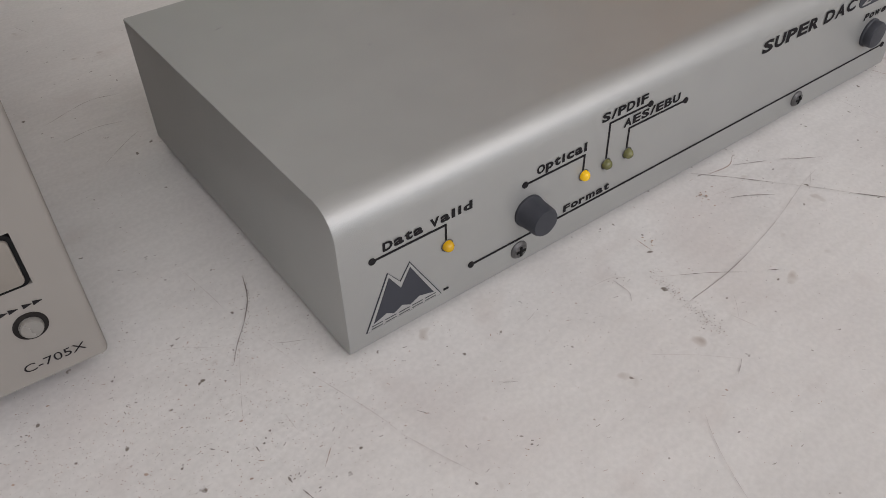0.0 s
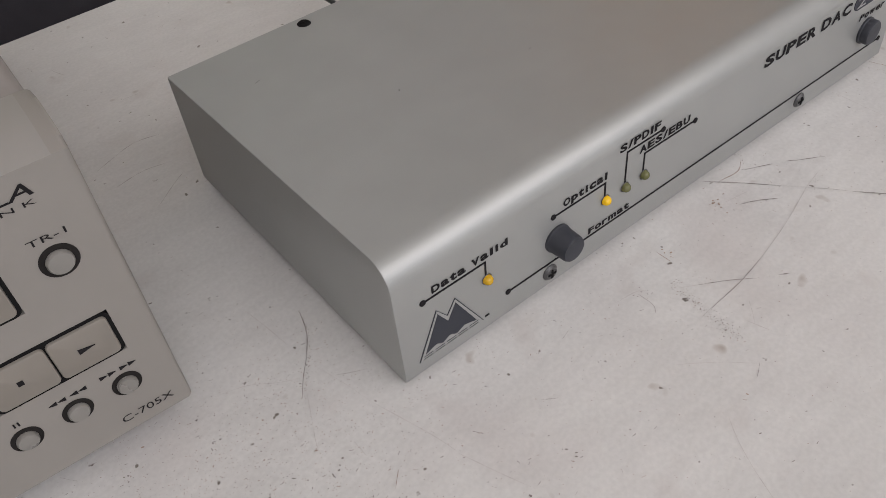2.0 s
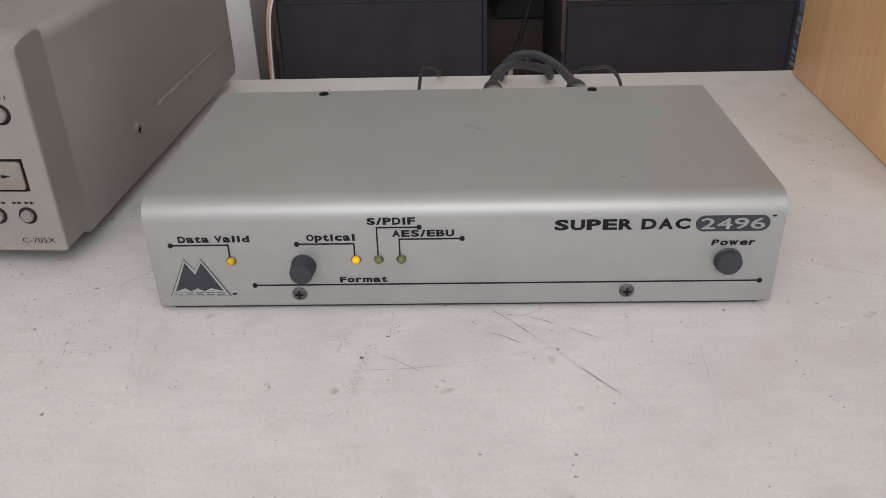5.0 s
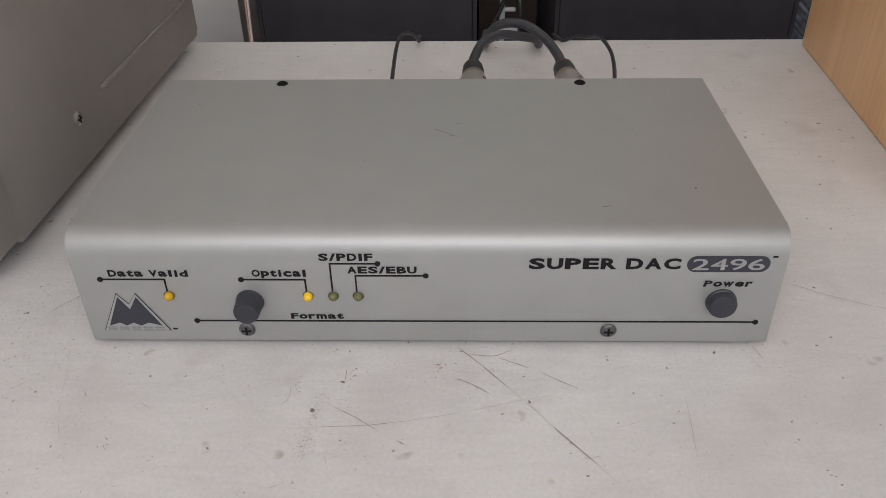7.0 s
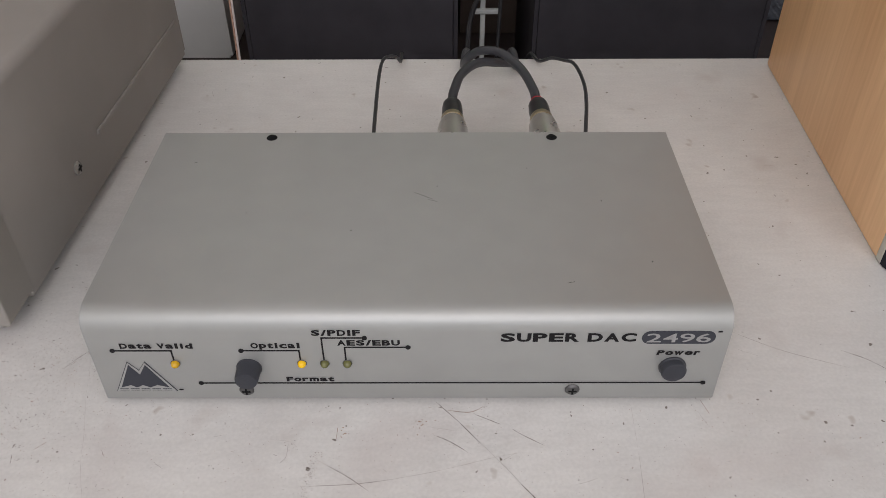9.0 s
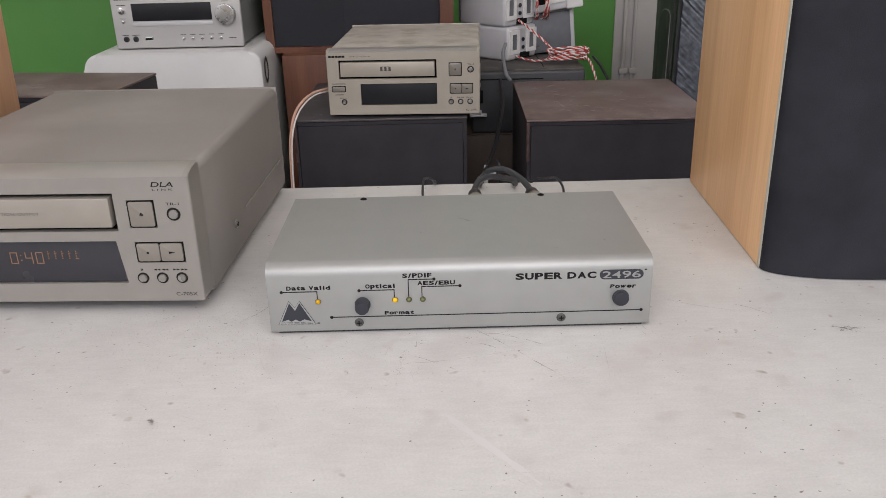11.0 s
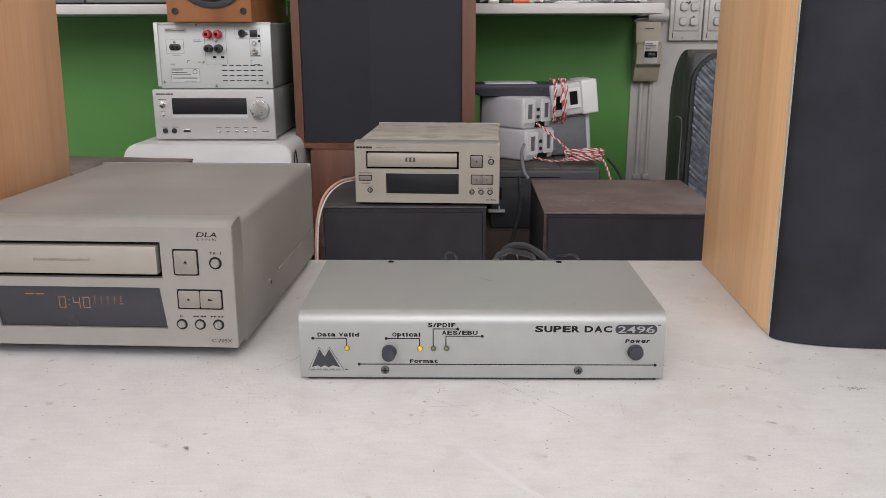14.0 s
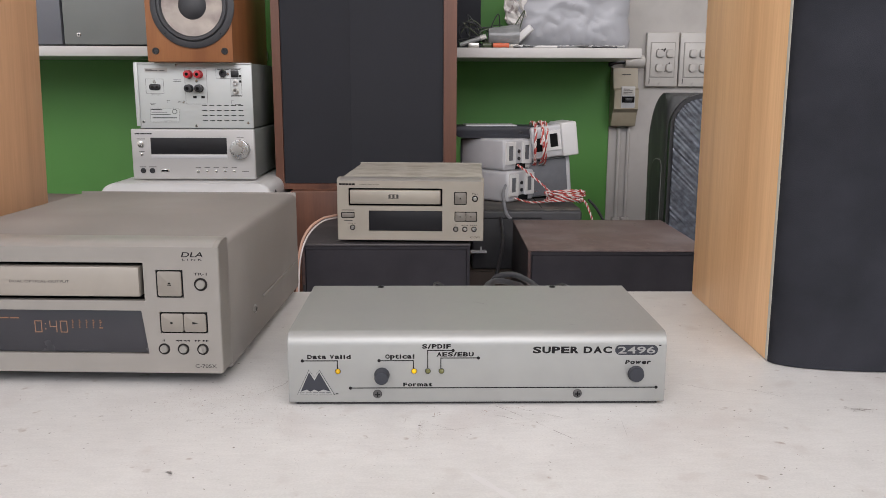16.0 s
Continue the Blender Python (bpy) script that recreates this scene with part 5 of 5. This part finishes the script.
shelf(.143, .517, "white painted wall shelf with tools and a bag on it")
shelf(-1.10, -.280, "white painted wall shelf with grey enamelled boxes on it")


def enamel_box(at, w, h, d, m, label, screws):
    t = thing("equipment_box", label, "equipment", at, group="grey boxes on the shelf")
    part("case", box(0, w, 0, d, .003, h, .003, 2), m, t)
    for x in (.03, w - .03):
        part("foot", box(x - .012, x + .012, .01, .03, 0, .004), BLACK, t)
    for x, z in screws:
        cross_screw(t, (x, 0, z), .0045, STEEL)


enamel_box((-.6390, 1.2080, .2765), .215, .15, .22, GREYBOX, "grey-green enamelled equipment box on the shelf", [(.030, .022), (.186, .020)])
enamel_box((-.872, 1.2120, .2765), .228, .16, .22, BLUEGREY, "blue-grey enamelled equipment box on the shelf", [])


def bag():
    t = thing("plastic_bag", "crumpled pale grey plastic bag lying on the shelf", "bag", (.383, 1.300, .2765))
    bm = bmesh.new()
    bmesh.ops.create_grid(bm, x_segments=56, y_segments=44, size=1)
    for v in bm.verts:
        u, w = v.co.x, v.co.y
        edge = (1 - abs(u) ** 6) * (1 - abs(w) ** 6)
        broad = noise.noise(Vector((u * 1.1, w * 1.0, 1.0)))
        fold = 1 - abs(noise.noise(Vector((u * 1.6 + w * .9, w * 2.2 - u * .8, 2.0)))) * 2
        small = 1 - abs(noise.noise(Vector((u * 5 + w * 2, w * 4, 7.0)))) * 2
        low = max(0, -w)
        v.co = Vector((u * .116 + .008 * noise.noise(Vector((w * 2, 2, u))), -.046 * edge ** .4 - .006 * broad * edge - (.004 * max(0, fold) ** 2 + .004 * low * max(0, small) ** 2) * edge, .088 + w * .088))
    bm2 = bm
    for f in list(bm2.faces):
        f.smooth = True
    body = part("bag_film", bm2, BAG, t)
    sol = body.modifiers.new("thickness", "SOLIDIFY")
    sol.thickness = .012
    bm = bmesh.new()
    bmesh.ops.create_grid(bm, x_segments=20, y_segments=24, size=1)
    for v in bm.verts:
        u, w = v.co.x, v.co.y
        v.co = Vector((-.118 + u * .022 + .008 * noise.noise(Vector((w * 3, u, 9))), -.046 + .014 * noise.noise(Vector((u * 3, w * 4, 3))) + .006 * math.sin(u * 5 + w * 2), .092 + w * .050 - .018 * u))
    pr = part("printed_fold", bm, PAPER, t, "printed crumpled fold")
    sol = pr.modifiers.new("thickness", "SOLIDIFY")
    sol.thickness = .002
    return t


bag()


def shelf_clutter():
    z = .2767
    rng = random.Random(11)
    t = thing("screwdriver", "small orange and olive screwdriver lying on the shelf", "screwdriver", (.193, 1.215, z))
    part("handle", lathe([(0, 0), (.0045, .002), (.005, .012), (.0042, .026), (.0050, .034), (0, .035)], (.0235, 0, .0052), "x", 14), ORANGE, t, "orange handle")
    part("grip", lathe([(0, 0), (.0052, .002), (.0052, .020), (0, .022)], (.0020, 0, .0054), "x", 14), TOOLGREEN, t, "olive grip")
    t = thing("clear_cup", "crumpled clear plastic cup lying on the shelf", "cup", (.210, 1.240, z))
    bm = lathe([(.016, 0), (.020, .03), (.024, .062), (.0225, .062), (.0185, .03), (.0145, .002), (.0145, 0)], (0, 0, .024), "x", 28)
    for v in bm.verts:
        v.co += Vector((0, 0, .003 * noise.noise(v.co * 60)))
    part("wall_of_cup", bm, CLEARISH, t)
    t = thing("paper_tube", "rolled pale paper lying against the bag", "paper", (.258, 1.225, z), -20, tilt=(0, -40))
    part("roll", box(0, .056, 0, .012, .0, .014, .002), WHITEPLASTIC, t)
    t = thing("white_bracket", "white plastic pen lying on the shelf", "pen", (.153, 1.220, z), 5, tilt=(0, -18))
    part("barrel", disc((0, 0, .0060), .0045, .046, "x", .001, 14), CLEARISH, t)
    part("cap", disc((.044, 0, .0060), .0052, .012, "x", .001, 14), WHITEPAINT, t)
    t = thing("metal_clip", "bent steel clip lying on the shelf", "clip", (.168, 1.212, z))
    part("plate", box(0, .022, 0, .012, 0, .010, .002), NICKEL, t)
    for i in range(5):
        x = .173 + .02 * i
        pts = [(x + rng.uniform(-.01, .02), 1.235 + rng.uniform(0, .03), z + .004), (x + rng.uniform(-.02, .03), 1.24, z + rng.uniform(.02, .05)), (x + rng.uniform(-.03, .03), 1.235, z + rng.uniform(.03, .075)), (x + rng.uniform(-.03, .03), 1.235, z + rng.uniform(.01, .05))]
        w = thing("thin_wire", "loose dark wire in a tangle on the shelf", "wire", group="loose wires on the shelf")
        part("strand", tube(pts, .0012, 6), BLACK if i % 2 else TOOLGREEN, w)
    for i in range(9):
        x, y = .273 + .024 * i, 1.213 + rng.uniform(0, .02)
        s = thing("plastic_scrap", "scrap of clear and white plastic on the shelf", "scrap", (x, y, z), rng.uniform(-30, 30), "plastic scraps on the shelf", tilt=(rng.uniform(-6, 6), 0))
        bm = bmesh.new()
        bmesh.ops.create_grid(bm, x_segments=8, y_segments=5, size=1)
        for v in bm.verts:
            v.co = Vector((v.co.x * .020, v.co.y * .008, .004 + .004 * noise.noise(Vector((v.co.x * 2 + i, v.co.y * 2, i)))))
        o = part("film", bm, CLEARISH if i % 2 else WHITEPLASTIC, s)
        o.modifiers.new("thickness", "SOLIDIFY").thickness = .0012
    for i, (x, y, a, n, r, m, lab) in enumerate(((.166, 1.222, 12, .030, .0030, BLACK, "short black plastic stick lying on the shelf"), (.200, 1.232, -25, .036, .0022, CHARCOAL, "thin dark tool shaft lying on the shelf"),
                                                 (.236, 1.216, 8, .024, .0040, NICKEL, "small steel socket lying on the shelf"), (.300, 1.212, -6, .048, .0024, WHITEPLASTIC, "thin white plastic stick lying on the shelf"),
                                                 (.345, 1.214, 4, .060, .0022, CLEARISH, "thin clear plastic stick lying on the shelf"), (.420, 1.216, -8, .050, .0020, CHARCOAL, "thin dark stick lying on the shelf"))):
        w = thing("small_stick", lab, "tool", (x, y, z), a, "small tools on the shelf")
        part("shaft", disc((0, 0, r), r, n, "x", r * .3, 12), m, w)
    for i in range(7):
        x = .150 + .011 * i
        pts = [(x, 1.226 + rng.uniform(0, .02), z + .002)]
        for q in range(5):
            pts.append((x + rng.uniform(-.025, .045), 1.226 + rng.uniform(0, .03), z + rng.uniform(.006, .052)))
        w = thing("thin_wire", "loose dark wire in a tangle on the shelf", "wire", group="loose wires on the shelf")
        part("strand", tube(pts, .0010, 6), (BLACK, GREYWIRE, TOOLGREEN)[i % 3], w)
    k = thing("dark_case", "dark upright case at the back of the shelf", "case", (.138, 1.330, z))
    part("body", box(0, .062, 0, .10, 0, .19, .003), GRILLE_FAR, k)


shelf_clutter()


def breaker():
    t = thing("breaker_box", "aged beige circuit breaker box on the wall", "breaker box", (.5095, BACK - .004, .1110))
    W, H = .056, .132
    part("housing", prism([(0, 0), (0, H), (-.030, H), (-.036, H * .66), (-.050, H * .62), (-.050, H * .30), (-.036, H * .24), (-.030, .004), (-.026, 0)], 0, W, "x", .002, 2), BEIGE, t)
    window = part("switch_window", box(.016, .047, -.0515, -.045, .042, .090, .001), SILVERPLASTIC, t, "grey breaker face")
    part("recess", box(.017, .046, -.0519, -.050, .054, .068, .0006), SLOT, window)
    part("toggle", box(.024, .039, -.060, -.050, .056, .064, .001), BLACK, t, "black breaker toggle")
    part("rating_label", box(.018, .045, -.0522, -.050, .070, .088, .0006), SWITCHWHITE, t)
    part("printed_bar", bars([(.019, .039, .116, .118)], -.0335), INKSOFT, t)
    part("printed_bar", bars([(.020, .034, .0835, .0850), (.020, .042, .0800, .0812), (.020, .040, .0765, .0777), (.020, .030, .0730, .0742)], -.0524), INKSOFT, t)


breaker()


def conduit(x, r, label):
    t = tagged(thing("conduit", label, "conduit", group="wall conduits"), kind="structure")
    part("pipe", tube([(x, BACK - .004 - r, .112), (x, BACK - .004 - r, -.75)], r, 14, straight=True), WHITEWALL, t)
    part("saddle", box(x - r - .004, x + r + .004, BACK - .016, BACK - .004, -.118, -.106, .001), SWITCHWHITE, t)


conduit(.534, .0050, "white painted conduit running down the wall")
conduit(.556, .0042, "white painted conduit running down the wall")


def pipe_stub():
    t = thing("pipe_fitting", "short white pipe fitting below the shelf end", "pipe fitting", (.535, BACK - .03, .2570))
    part("sleeve", disc((0, 0, 0), .014, .045, "x", .002, 20), SWITCHWHITE, t)
    part("wire_tail", tube([(.003, 0, 0), (-.02, .002, -.002), (-.035, .004, -.008)], .005, 10), BLACK, t)


pipe_stub()


def switch_plate(at, label, marks=0):
    t = thing("switch_plate", label, "switch", at, group="wall switches")
    W, H = .0745, .122
    part("plate", box(0, W, -.014, 0, 0, H, .003, 2), SWITCHWHITE, t)
    part("shadow_gap", panel_with_holes(.0085, W - .0085, .0205, .0995, -.0144, -.013, [(.0100, W - .0100, .0220, .0980)]), GAPGREY, t, smooth=False)
    part("insert", box(.010, W - .010, -.0165, -.013, .022, .098, .001), SWITCHWHITE, t)
    for x in (.0215, .0450):
        for z in (.034, .066):
            k = part("rocker", prism(rounded(x, x + .0155, z, z + .0165, .004), -.0235, -.016, "y", .002, 2), SWITCHWHITE, t)
            part("rocker_gap", prism(rounded(x - .0009, x + .0164, z - .0011, z + .0174, .0045), -.0168, -.0150, "y"), GAPGREY, k)
    part("slot_mark", box(.008, .0095, -.0146, -.0135, .006, .018), SLOT, t)
    rng = random.Random(marks)
    for i in range(marks):
        x, z = rng.uniform(.017, .056), rng.choice((.030, .052, .058, .085)) + rng.uniform(-.004, .004)
        bm = bmesh.new()
        k = rng.choice((6, 7, 8))
        vs = []
        for q in range(k):
            r = rng.uniform(.0008, .0034)
            vs.append(bm.verts.new((x + r * math.cos(math.tau * q / k), -.0169, z + 1.3 * r * math.sin(math.tau * q / k))))
        bm.faces.new(vs)
        part("grime", bm, INKSOFT, t)
    return t


switch_plate((.5875, BACK - .004, .2010), "off-white wall switch plate with four rockers and dirt marks", 8)
switch_plate((.6645, BACK - .004, .2010), "off-white wall switch plate with four rockers")
switch_plate((.7415, BACK - .004, .2010), "off-white wall switch plate with four rockers")


def wrapped_case():
    t = thing("wrapped_suitcase", "black suitcase wrapped in crinkled clear film", "suitcase", (.531, 1.035, BENCH))
    H, D = .490, .130
    case_side = [(.02, 0), (D - .02, 0), (D, .02), (D, H - .105)] + [(D - .105 + .105 * math.cos(radians(a)), H - .105 + .105 * math.sin(radians(a))) for a in range(8, 90, 8)] + [(.020, H), (.006, H - .006), (0, H - .020), (0, .02)]
    part("shell", prism(case_side, 0, .34, "x", .012, 3), SMOKY, t, "glossy dark greenish shell")
    part("shell_line", prism(rounded(.027, .102, .03, H - .125, (.01, .01, .040, .018), 6), -.0010, .002, "x"), PALELINE, t, "pale panel outline")
    part("shell_inset", prism(rounded(.0290, .1000, .0320, H - .127, (.01, .01, .038, .016), 6), -.0016, .002, "x"), SMOKY, t)
    part("edge_band", prism(rounded(.002, .338, .004, H - .002, (.01, .01, .05, .060), 10), -.008, .030, "y", .004, 3), BLACK, t, "black rim")
    # stretched film with many fine folds over the front
    bm = bmesh.new()
    bmesh.ops.create_grid(bm, x_segments=150, y_segments=330, size=1)
    for v in bm.verts:
        u, w = v.co.x, v.co.y
        x, z = .172 + u * .164, .242 + w * .238
        f = noise.noise(Vector((u * 1.5 - w * 1.5, w * 52 + u * 34, 2.0))) + .6 * noise.noise(Vector((u * 2 - w * 3, w * 110 + u * 74, 6.0)))
        dx, dz = .008 + .052 - x, z - (H - .010 - .052)
        if dx > 0 and dz > 0:
            k = math.hypot(dx, dz) / .052
            if k > 1:
                x, z = x + dx * (1 - 1 / k), z - dz * (1 - 1 / k)
        v.co = Vector((x, -.0115 + .0017 * f, z))
    film = part("stretch_film", bm, FILM, t, "shiny crinkled film")
    film.modifiers.new("thickness", "SOLIDIFY").thickness = .0008


wrapped_case()
